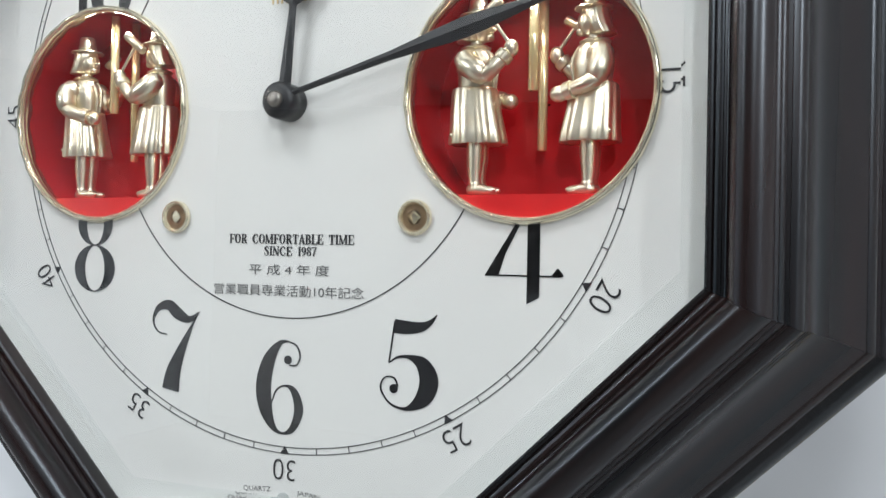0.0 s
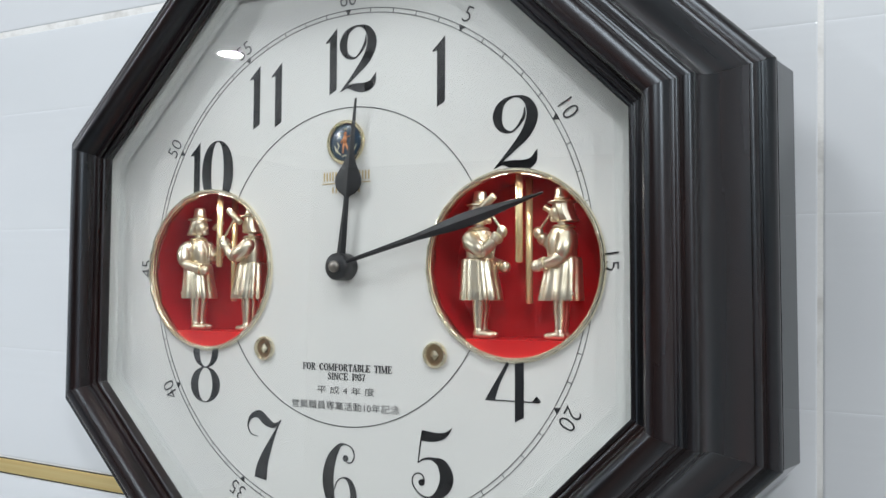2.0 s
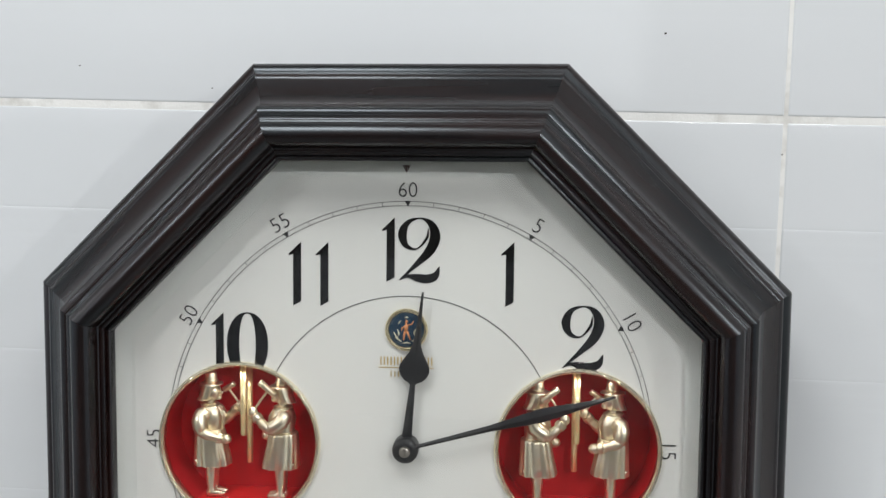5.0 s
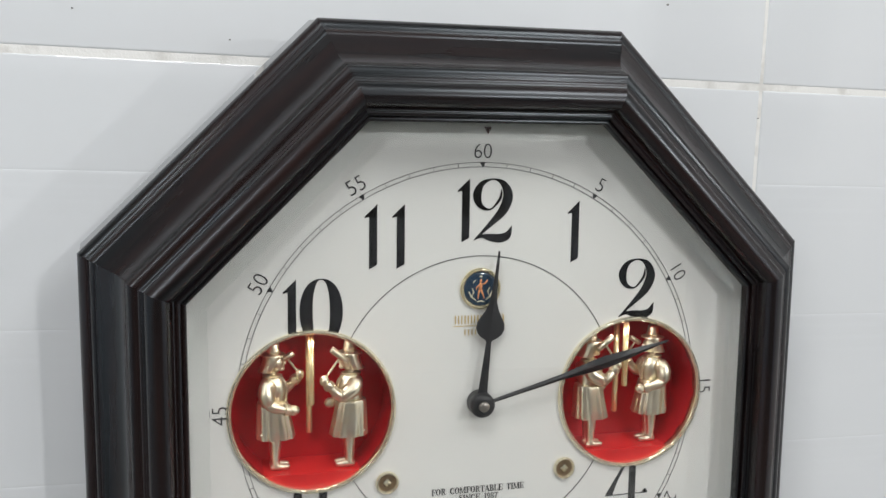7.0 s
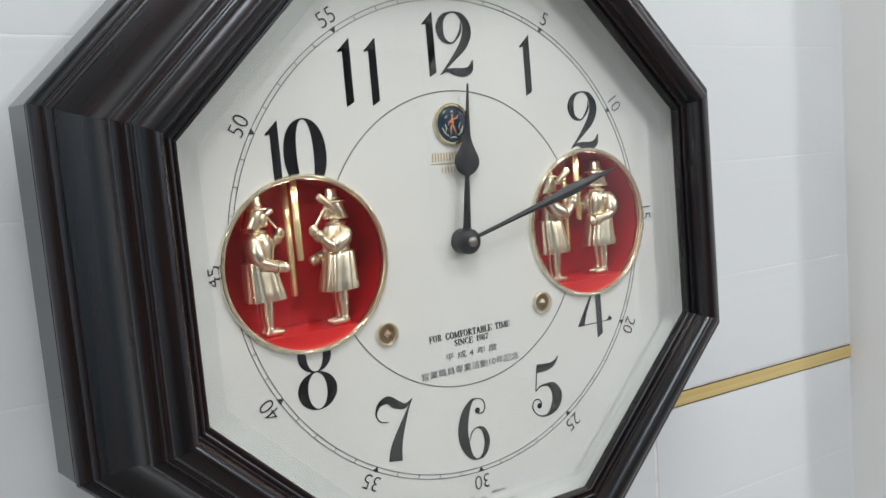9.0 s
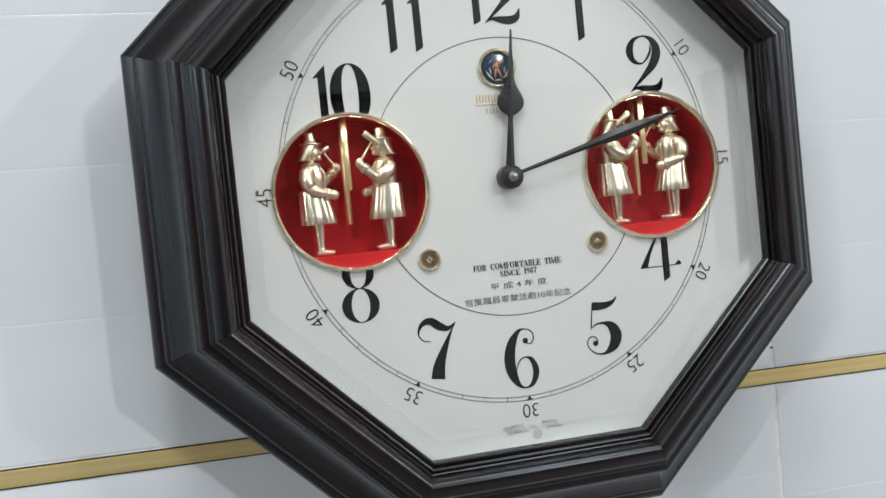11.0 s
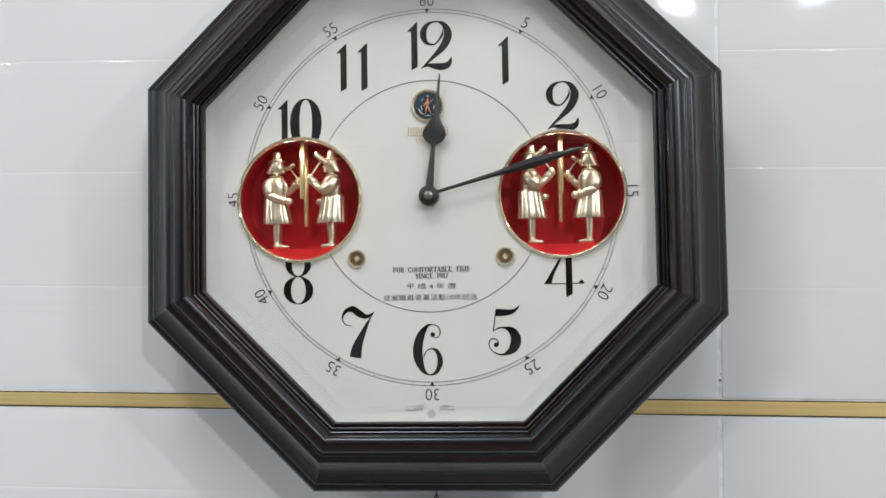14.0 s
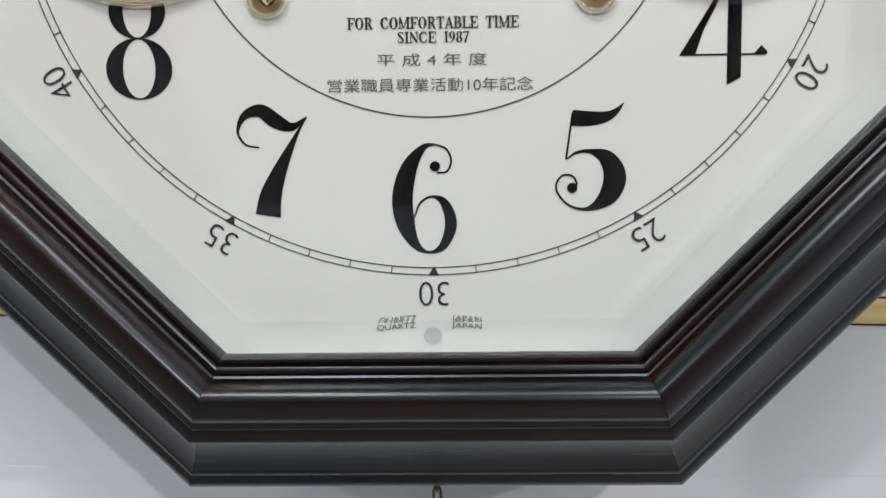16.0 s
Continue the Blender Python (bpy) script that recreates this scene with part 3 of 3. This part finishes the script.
# gold marks under the medallion, as plain bars
bm = bmesh.new()
for i in range(16):
    box(bm, (-16.6 + 2.1 * i) * MM, (-15.8 + 2.1 * i) * MM, LIFT, -0.00002, 0.0502, 0.0554)
box(bm, -0.0178, 0.0166, LIFT, -0.00002, 0.0484, 0.0489)
for i in range(9):
    box(bm, (-10.2 + 2.3 * i) * MM, (-9.5 + 2.3 * i) * MM, LIFT, -0.00002, 0.0428, 0.0464)
part("gold_mark", bm, material("gold_print", (0.55, 0.40, 0.16), 0.4, metal=0.3), clock, "gold printed bars")

# medallion
bm = bmesh.new()
torus(bm, (-0.0004, -0.0012, 0.0725), 0.0120, 0.0012)
medal = part("medallion", bm, M_GOLD, clock, "gold-rimmed round medallion", smooth=True)
bm = bmesh.new()
lathe(bm, [(0.0119, 0), (0.0119, 0.0008), (0.009, 0.0013), (0.0005, 0.0016)], (-0.0004, 0, 0.0725), axis="y", seg=40)
part("enamel", bm, M_BLUE, medal, "dark blue enamel", smooth=True)
def beads(strokes):
    """Low rounded enamel strokes, (x, z, half width) in millimetres from the medallion's centre."""
    bm = bmesh.new()
    for pts in strokes:
        tube(bm, [((x - 0.4) * MM, -0.0013, 0.0725 + z * MM) for x, z, r in pts], [r * MM for x, z, r in pts], 8, 0.55)
    return bm


part("motif", beads([[(0.1, 6.2, 0.4), (0.2, 5.2, 1.3), (0.1, 3.9, 0.8)], [(0, 3.9, 0.9), (0.1, 1.6, 1.9), (-0.2, -0.8, 1.5)], [(0.9, 3.0, 0.7), (3.2, 3.6, 0.7), (4.4, 5.6, 0.5)],
                     [(-0.9, 2.6, 0.7), (-2.8, 1.0, 0.7), (-3.0, -0.8, 0.5)], [(-0.6, -0.8, 1.1), (-1.3, -3.6, 0.9), (-1.6, -6.6, 0.6)], [(0.5, -0.8, 1.1), (1.5, -3.4, 0.9), (2.6, -6.2, 0.6)]]),
     M_ORANGE, medal, "orange plain motif", smooth=True)
part("motif", beads([[(-3.0, -7.4, 0.5), (-6.0, -5.0, 0.8), (-7.6, -1.6, 0.4)], [(-5.4, -4.8, 0.4), (-4.4, -2.2, 0.8), (-5.6, 0.4, 0.4)], [(3.4, -7.2, 0.5), (6.2, -4.8, 0.8), (7.6, -1.4, 0.4)],
                     [(5.6, -4.4, 0.4), (4.8, -1.8, 0.8), (6.0, 0.8, 0.4)], [(-4.8, 3.4, 0.4), (-4.2, 4.8, 0.7), (-3.2, 5.4, 0.3)], [(-2.2, -8.4, 0.5), (0.2, -7.8, 0.6), (2.6, -8.4, 0.5)], [(-1.0, 7.6, 0.4), (0.2, 7.9, 0.9), (1.3, 7.5, 0.4)]]),
     M_CREAM, medal, "cream plain motif", smooth=True)

# two gilt studs
for sx in (-0.0592, 0.0596):
    bm = bmesh.new()
    lathe(bm, [(0.0074, 0), (0.0075, 0.0010), (0.0071, 0.0021), (0.0065, 0.0026), (0.0060, 0.0022), (0.0056, 0.0014), (0.0053, 0.0007), (0.0006, 0.0006)], (sx, 0, -0.0497), axis="y", seg=40)
    stud = part("stud", bm, M_STUD, clock, "round gilt stud", smooth=True)
    bm = bmesh.new()
    lathe(bm, [(0.0029, 0.0006), (0.0029, 0.0014), (0.0002, 0.0036)], (sx, 0, -0.0497), axis="y", seg=4)
    part("pyramid", bm, M_STUD, stud, "gilt pyramid tip")
    bm = bmesh.new()
    lathe(bm, [(0.0053, 0.0007), (0.0053, 0.0010), (0.0029, 0.0010), (0.0028, 0.0007)], (sx, 0, -0.0497), axis="y", seg=32)
    part("recess", bm, M_RECESS, stud, "brown recess")


# figurines: each one mesh, millimetres, facing +x, the near side towards -y
def figurine(raised_near):
    bm = bmesh.new()

    def shell(rings, seg=72, power=2.5, folds=0.0):
        """Skin rounded oblong rings (x centre, half x, half y, z), with folds deepening downwards."""
        out = []
        top, bottom = rings[0][3], rings[-1][3]
        for x, a, b, z in rings:
            ring = []
            for i in range(seg):
                t = 2 * math.pi * i / seg
                c, q = math.cos(t), math.sin(t)
                k = 1 + folds * (0.35 + 0.65 * (top - z) / (top - bottom)) * (1.7 * abs(math.cos(5.5 * t)) - 1) if folds else 1
                ring.append((x + a * k * math.copysign(abs(c) ** (2 / power), c), b * k * math.copysign(abs(q) ** (2 / power), q), z))
            out.append(ring)
        loft(bm, out)

    # coat skirt with its flange, coat body, collar
    shell([(-1.2, 7.6, 6.0, 43.8), (-1.2, 9.0, 7.2, 43.2), (-1.1, 9.5, 7.6, 41.5), (-0.6, 10.2, 8.2, 34), (0.1, 11.0, 8.8, 27), (0.5, 11.7, 9.4, 21.4), (0.5, 11.4, 9.2, 20.7), (0.4, 9.6, 7.6, 20.9)], folds=0.07)
    shell([(-0.6, 3.4, 3.0, 60.2), (-0.8, 5.6, 4.8, 58.6), (-0.8, 7.4, 6.2, 56), (-0.6, 8.0, 6.8, 52), (-0.6, 7.6, 6.3, 47), (-0.9, 7.2, 5.8, 42.5)], 36, 2.3)
    lathe(bm, [(3.2, 58.6), (5.9, 59.2), (6.4, 60.0), (4.6, 61.0), (3.0, 61.0)], (-1.2, 0, 0), seg=28, sy=0.86)
    lathe(bm, [(2.7, 60), (2.6, 64)], (-0.8, 0, 0), seg=14)
    # head: bobbed hair flaring at the nape, face, nose, chin
    shell([(-0.9, 5.0, 4.9, 73.6), (-1.0, 5.5, 5.5, 72), (-1.7, 5.3, 5.7, 69), (-2.6, 5.0, 5.8, 66.4), (-3.6, 5.0, 5.7, 64.2), (-4.3, 5.1, 5.4, 62.8), (-4.2, 3.8, 4.4, 62.4)], 44, 2.0, 0.04)
    ball(bm, (1.2, 0, 67.6), 5.0, (0.98, 0.94, 1.14))
    ball(bm, (6.2, 0, 67.3), 1.1, (1.2, 0.8, 1.0), 8)
    ball(bm, (4.6, 0, 64.2), 1.9, (1.1, 1.2, 0.9), 8)
    ball(bm, (5.4, 0, 65.8), 1.0, (1.0, 2.2, 0.6), 8)
    # hat
    lathe(bm, [(3.0, 72.9), (7.0, 72.5), (7.7, 72.8), (7.5, 73.4), (4.6, 74.1), (4.0, 74.5), (3.9, 76.0), (3.6, 79.6), (3.1, 80.7), (2.2, 81.0), (0.3, 81.1)], (-0.4, 0, 0), seg=28)
    lathe(bm, [(4.0, 74.6), (4.3, 74.9), (4.2, 76.0), (3.8, 76.3)], (-0.4, 0, 0), seg=28)
    # legs and shoes
    for y in (-2.7, 2.7):
        tube(bm, [(0.2, y, 24), (0.2, y, 16), (0.0, y, 9), (0.3, y, 4.4), (0.3, y, 2.6)], [3.6, 3.5, 2.9, 2.4, 2.6], 14)
        tube(bm, [(-3.2, y, 2.0), (-2.6, y, 2.1), (0.6, y, 2.5), (4.2, y, 2.1), (7.6, y, 1.9), (9.0, y, 2.5)], [0.9, 1.9, 2.5, 2.1, 1.7, 0.7], 12)
        tube(bm, [(0.3, y, 4.4), (0.3, y, 5.4)], [2.9, 2.7], 14)
    near, far = -1, 1
    up, low = (near, far) if raised_near else (far, near)
    # raised arm: full sleeve, cuff, fist
    sh = -2.8 if raised_near else 1.0
    ball(bm, (sh + 0.2, up * 6.4, 54.2), 4.7, (1.1, 0.85, 1.0), 14)
    tube(bm, [(sh - 0.8, up * 6.8, 55.2), (sh + 0.8, up * 8.0, 52.0), (3.4, up * 8.8, 48.6), (5.6, up * 9.2, 47.4), (6.6, up * 9.3, 47.2)], [4.4, 5.0, 4.8, 4.1, 3.0], 16)
    tube(bm, [(4.4, up * 9.2, 46.8), (6.0, up * 9.3, 47.2), (9.4, up * 9.2, 50.0), (12.4, up * 8.6, 53.0), (13.6, up * 8.2, 54.2)], [2.6, 3.4, 3.1, 2.7, 2.5], 16)
    tube(bm, [(12.3, up * 8.6, 52.7), (12.7, up * 8.5, 53.2), (14.6, up * 8.1, 55.4), (14.9, up * 8.0, 55.7)], [2.9, 3.6, 3.5, 2.6], 16)
    ball(bm, (16.3, up * 7.6, 57.5), 3.1, (0.95, 0.9, 1.15), 12)
    ball(bm, (15.0, up * 6.4, 58.4), 1.1, (1, 1, 1.4), 8)
    if raised_near:
        tube(bm, [(17.6, -7.6, 56.4), (7.0, -7.8, 71.6)], [0.75, 0.7], 8)
        tube(bm, [(12.0, -8.0, 77.2), (11.6, -8.0, 76.9), (2.6, -7.6, 69.2), (2.2, -7.6, 68.9)], [1.7, 2.1, 2.1, 1.7], 14)
    else:
        tube(bm, [(17.6, 7.6, 56.0), (8.6, 7.4, 68.6)], [0.75, 0.7], 8)
        tube(bm, [(5.4, 7.2, 67.2), (5.8, 7.2, 67.5), (12.2, 7.4, 71.4), (12.6, 7.4, 71.7)], [1.5, 1.8, 1.8, 1.5], 14)
    # lowered arm
    lx = -4.4 if low == near else -1.6
    ball(bm, (lx, low * 6.4, 53.6), 4.9, (1.1, 0.85, 1.05), 14)
    tube(bm, [(lx - 0.6, low * 6.8, 54.6), (lx - 0.9, low * 8.2, 50.4), (lx - 0.2, low * 9.0, 46.6), (lx + 1.0, low * 9.4, 44.4), (lx + 1.8, low * 9.4, 43.6)], [4.5, 5.1, 4.8, 4.1, 2.8], 16)
    tube(bm, [(lx - 0.4, low * 9.3, 44.6), (lx + 1.0, low * 9.5, 43.8), (lx + 4.4, low * 9.5, 42.0), (4.6, low * 8.8, 40.6), (7.6, low * 8.0, 39.8)], [2.6, 3.5, 3.3, 2.8, 2.5], 16)
    tube(bm, [(5.4, low * 8.5, 40.4), (5.8, low * 8.4, 40.3), (8.6, low * 7.8, 39.6), (9.0, low * 7.7, 39.5)], [2.8, 3.7, 3.5, 2.5], 16)
    ball(bm, (11.3, low * 7.2, 39.0), 3.3, (1.1, 0.9, 1.0), 12)
    # lapels, buttons and the stud at the hem
    for y in (-1.7, 1.7):
        tube(bm, [(4.6, y, 58.4), (7.2, y, 54), (7.6, y * 0.8, 50), (7.0, y * 0.6, 43.5)], [0.6, 0.8, 0.8, 0.5], 8)
    for z in (45.5, 49, 52.5):
        ball(bm, (7.3, 0, z), 0.8, (0.8, 1, 1), 8)
    ball(bm, (-8.6, -6.8, 24.2), 1.0, (1, 1, 1), 8)
    for v in bm.verts:
        v.co *= MM
    me = mesh_of("figurine", bm, M_FIGURE, smooth=True)
    me.set_sharp_from_angle(angle=radians(50))
    return me


FIG_A, FIG_B = figurine(False), figurine(True)
for side in (-1, 1):
    cx, cz = side * NX, -0.001
    bm = bmesh.new()
    lathe(bm, [(NR, -0.0016), (NR, -0.033), (0.0005, -0.033)], (cx, 0, cz), axis="y", seg=72, cap=False)
    niche = part("niche", bm, M_RED, clock, "round recess lined with shiny red foil", smooth=True)
    niche.data.set_sharp_from_angle(angle=radians(40))
    bm = bmesh.new()
    half = math.sqrt(NR ** 2 - 0.0395 ** 2) - 0.0004
    arc = [(cx + x, cz + z) for x, z in [(half * (1 - 2 * k / 16), -0.0395) for k in range(17)]]
    low = [(cx + x, cz - math.sqrt(max((NR - 0.0004) ** 2 - x * x, 0)) + 0.0002) for x in [half * (-1 + 2 * k / 16) for k in range(1, 16)]]
    plate(bm, arc + low, 0.0022, 0.0325)
    part("niche_floor", bm, M_REDFLOOR, niche, "bright red floor of the recess")
    bm = bmesh.new()
    torus(bm, (cx, -0.0004, cz), 0.0500, 0.0016, seg=96)
    for v in bm.verts:
        a = math.atan2(v.co.z - cz, v.co.x - cx)
        v.co.y *= 1.5 + 0.16 * math.sin(26 * a) + 0.10 * math.sin(41 * a + 1)
    rim = part("window_rim", bm, M_RIM, niche, "polished gold rim", smooth=True)
    bm = bmesh.new()
    lathe(bm, [(0.0493, 0.0004), (0.0489, 0.0), (0.0489, -0.0042), (0.0493, -0.0046)], (cx, 0, cz), axis="y", seg=96, cap=False)
    for v in bm.verts:
        a = math.atan2(v.co.z - cz, v.co.x - cx)
        v.co.y += 0.0007 * math.sin(17 * a) + 0.0005 * math.sin(29 * a + 1) if v.co.y > 0.003 else 0
    part("collar", bm, M_GOLD, rim, "gold plated inner collar", smooth=True)
    for bx in (-0.0085, 0.0085):
        bulb = bpy.data.lights.new("niche_lamp", "AREA")
        bulb.shape, bulb.size, bulb.energy, bulb.color = "DISK", 0.010, NICHE_WATTS, (1.0, 0.92, 0.85)
        ob = new("niche_lamp", bulb)
        ob.matrix_world = HANG @ pose(cx + bx, 0.0050, cz + 0.0462, -24, 0, 0)
    for y, r, bottom in ((0.009, 0.0020, 0.0006), (0.0232, 0.0020, -0.0216)):
        bm = bmesh.new()
        top = cz + NR - 0.0006
        lathe(bm, [(r * 0.55, bottom), (r, bottom + 0.0006), (r, top), (r * 0.9, top)], (cx, y, 0), seg=16)
        part("chime", bm, M_CHIME, niche, "slim brass chime tube", smooth=True)
    for me, off, face in ((FIG_A, -0.0222, 1), (FIG_B, 0.0240, -1)):
        ob = new("figurine", me)
        ob.parent = niche
        x = cx + off * (1 if side < 0 else -1)
        f = face if side < 0 else -face
        ob.matrix_basis = Matrix.LocRotScale((x, 0.0143 if me is FIG_A else 0.0115, cz - 0.0394), None, (f, 1, 1))
        tagged(ob, "champagne gold figurine in hat and coat with mallet")


# pointers: (distance from the pivot, half width) in millimetres, with a raised ridge
def pointer(name, outline, angle, y, label):
    bm = bmesh.new()
    rings = []
    for d, w in outline:
        rings.append([(d * MM, y, -w * MM), (d * MM, y - 0.0004, -w * MM * 0.92), (d * MM, y - 0.0011, 0), (d * MM, y - 0.0004, w * MM * 0.92), (d * MM, y, w * MM)])
    loft(bm, rings)
    m = pose(0, 0, 0, 0, -angle, 0)
    bmesh.ops.transform(bm, matrix=m, verts=bm.verts)
    return part(name, bm, M_POINTER, clock, label)


hour = [(4, 3.2), (20, 2.5), (39.5, 1.7), (40.5, 2.6), (42, 5.4), (44.5, 8.0), (48, 9.4), (51.5, 9.0), (55, 7.0), (59, 4.6), (64, 2.7), (70, 1.9), (80, 1.3), (90, 0.9), (97, 0.6)]
minute = [(6, 1.2), (30, 1.5), (54, 2.0), (64, 2.7), (76, 3.7), (86, 4.2), (94, 3.9), (104, 2.9), (114, 1.9), (124, 1.1), (131.5, 0.6)]
pointer("hour_pointer", hour, 84.1, -0.0062, "black spade-shaped hour pointer")
pointer("minute_pointer", minute, 15.6, -0.0095, "black slender minute pointer")
bm = bmesh.new()
lathe(bm, [(0.0080, 0.0), (0.0080, 0.0085), (0.0078, 0.0100), (0.0066, 0.0112), (0.0040, 0.0116), (0.0005, 0.0117)], (0, 0, -0.0008), axis="y", seg=40)
hub = part("hub", bm, M_POINTER, clock, "round black hub", smooth=True)
bm = bmesh.new()
lathe(bm, [(0.0034, 0.0114), (0.0034, 0.0130), (0.0026, 0.0137), (0.0005, 0.0139)], (0, 0, -0.0008), axis="y", seg=24)
part("hub_nut", bm, M_STEEL, hub, "grey steel nut", smooth=True)

# pull chain below the case
chain = thing("pull_chain", "thin dark bronze chain hanging below the clock case", "chain", HANG @ pose(-0.001, 0.034, -0.2375))
for turned in (0, 1):
    bm = bmesh.new()
    n = 20
    pts = []
    for k in range(n + 1):
        a = 2 * math.pi * k / n
        pts.append((0.00155 * math.cos(a), 0, 0.0030 * math.sin(a) + math.copysign(0.0026, math.sin(a)) * (abs(math.sin(a)) > 0.05)))
    tube(bm, pts, [0.0006] * (n + 1), 8)
    link = mesh_of("link", bm, M_CHAIN, smooth=True)
    for i in range(11):
        ob = new("link", link)
        ob.parent = chain
        ob.matrix_basis = pose(0, 0, -0.004 - 0.0093 * (2 * i + turned), 0, 0, 90 * (1 - turned) + 6 * math.sin(3 * i))

# ceiling lights: flat round panels near the wall, small recessed downlights further back; the one at x -3.6 is an added
# fill
firsts = {}
for lx, ly, watts in LAMPS:
    kind = "ceiling_panel" if ly > -1 else "downlight"
    if kind in firsts:
        copy_thing(firsts[kind], pose(lx, ly, CEIL))
        continue
    if kind == "downlight":
        ob = thing(kind, "round recessed white ceiling downlight or added fill light", "ceiling light", pose(lx, ly, CEIL), "ceiling downlights")
        ring = [(0.066, -0.001), (0.066, -0.010), (0.074, -0.013), (0.086, -0.006), (0.088, -0.001)]
    else:
        ob = thing(kind, "flat round white ceiling panel light", "ceiling light", pose(lx, ly, CEIL), "ceiling panels")
        ring = [(0.244, -0.001), (0.244, -0.011), (0.250, -0.014), (0.264, -0.012), (0.268, -0.001)]
    bm = bmesh.new()
    lathe(bm, ring, seg=40, cap=False)
    part("trim_ring", bm, M_PAINT, ob, "white metal trim ring", smooth=True)
    firsts[kind] = ob

# ---- the tiled wall ----
STRIP_TOP, STRIP_BOT = Z0 - 0.1709, Z0 - 0.1839
GAP = 0.0022


def tile_mesh(width, height, flip):
    """A glazed tile with faint horizontal ripples; its front at y 0, its lower edge at z 0."""
    h = [(0.0, 0.0016), (0.0003, 0.0006), (0.0008, 0.00015), (0.0018, 0.0)]
    bands = [0.0735, 0.1785, 0.2845]
    if flip:
        bands = [height - b for b in reversed(bands)]
    zs = []
    for b in bands:
        zc = height - b
        for z in sorted([zc - 0.034 + 0.0009 * k for k in range(41)] + [zc + 0.0003 * k for k in range(-5, 6)]):
            u = (z - zc + 0.034) / 0.036
            rip = 0.00005 * math.sin(2 * math.pi * (z - zc) / 0.0105) * math.sin(math.pi * min(max(u, 0), 1)) ** 0.6
            groove = 0.00012 * math.exp(-((z - zc) / 0.0010) ** 2)
            zs.append((z, max(rip, 0) + groove + (0.00016 * math.exp(-(z - zc) / 0.03) if z > zc else 0)))
        for k in range(1, 8):
            z = zc + 0.002 + k * 0.008
            zs.append((z, 0.00016 * math.exp(-(z - zc) / 0.03)))
    zs = sorted(p for p in zs if 0.004 < p[0] < height - 0.004)
    prof = h + zs + [(height - z, y) for z, y in reversed(h)]
    bm = bmesh.new()
    rings = []
    for x, inset in ((0, 0.0016), (0.0003, 0.0006), (0.0008, 0.00015), (0.0018, 0), (width / 2, 0), (width - 0.0018, 0), (width - 0.0008, 0.00015), (width - 0.0003, 0.0006), (width, 0.0016)):
        rings.append([(x, max(y, inset), z) for z, y in prof])
    loft(bm, rings, closed=False, cap=False)
    me = mesh_of("tile", bm, M_TILE, smooth=True)
    return me


TW, TH = 0.80, 0.385 - GAP
tile_meshes = {f: tile_mesh(TW - GAP, TH - GAP, f) for f in (False, True)}
rows = []
z = STRIP_TOP + 0.001
while z < CEIL:
    rows.append(z)
    z += 0.385
z = STRIP_BOT - 0.0010 - (TH - GAP)
while z > -0.4:
    rows.append(z)
    z -= 0.385
for r, zb in enumerate(rows):
    for c in range(-6, 4):
        x = 0.2475 + GAP / 2 + TW * c
        flip = (r * 3 + c) % 5 == 1
        if zb < STRIP_BOT and zb > 1.0:
            flip = c == 0
        elif zb < 1.9 and zb > STRIP_BOT:
            flip = False
        ob = new("tile", tile_meshes[flip])
        ob.parent = wall_north
        ob.matrix_basis = pose(x, WALL_Y + random.uniform(0, 0.0004), zb + random.uniform(-0.0003, 0.0003))

bm = bmesh.new()
box(bm, RX0, 0.536, WALL_Y - 0.0012, WALL_Y + 0.0007, STRIP_BOT + 0.0006, STRIP_TOP - 0.0006, 0.0006)
trim = tagged(new("trim", mesh_of("trim", bm, M_TRIM)), "slim brushed gold metal strip between wall tiles", "trim", kind="structure")
bm = bmesh.new()
box(bm, RX0, 0.536, WALL_Y - 0.0002, WALL_Y + 0.0006, STRIP_BOT - 0.0004, STRIP_TOP + 0.0004)
part("trim_edge", bm, M_TRIMEDGE, trim, "dark joint line along the strip")

# small dark specks on the glaze and the grout
for sx, sz, r in ((0.163, 1.870, 0.0008), (-0.154, 1.826, 0.0006), (-0.251, 1.840, 0.0006), (0.2475, 1.4465, 0.0011), (0.2462, 1.789, 0.0005), (0.2478, 1.452, 0.0005)):
    bm = bmesh.new()
    plate(bm, [(sx + r * (1 + 0.3 * math.sin(2.3 * k + 40 * sx)) * math.cos(k * math.pi / 5), sz + 0.8 * r * math.sin(k * math.pi / 5)) for k in range(10)], WALL_Y - 0.0002, WALL_Y + 0.0006)
    part("speck", bm, M_TRIMEDGE, wall_north)
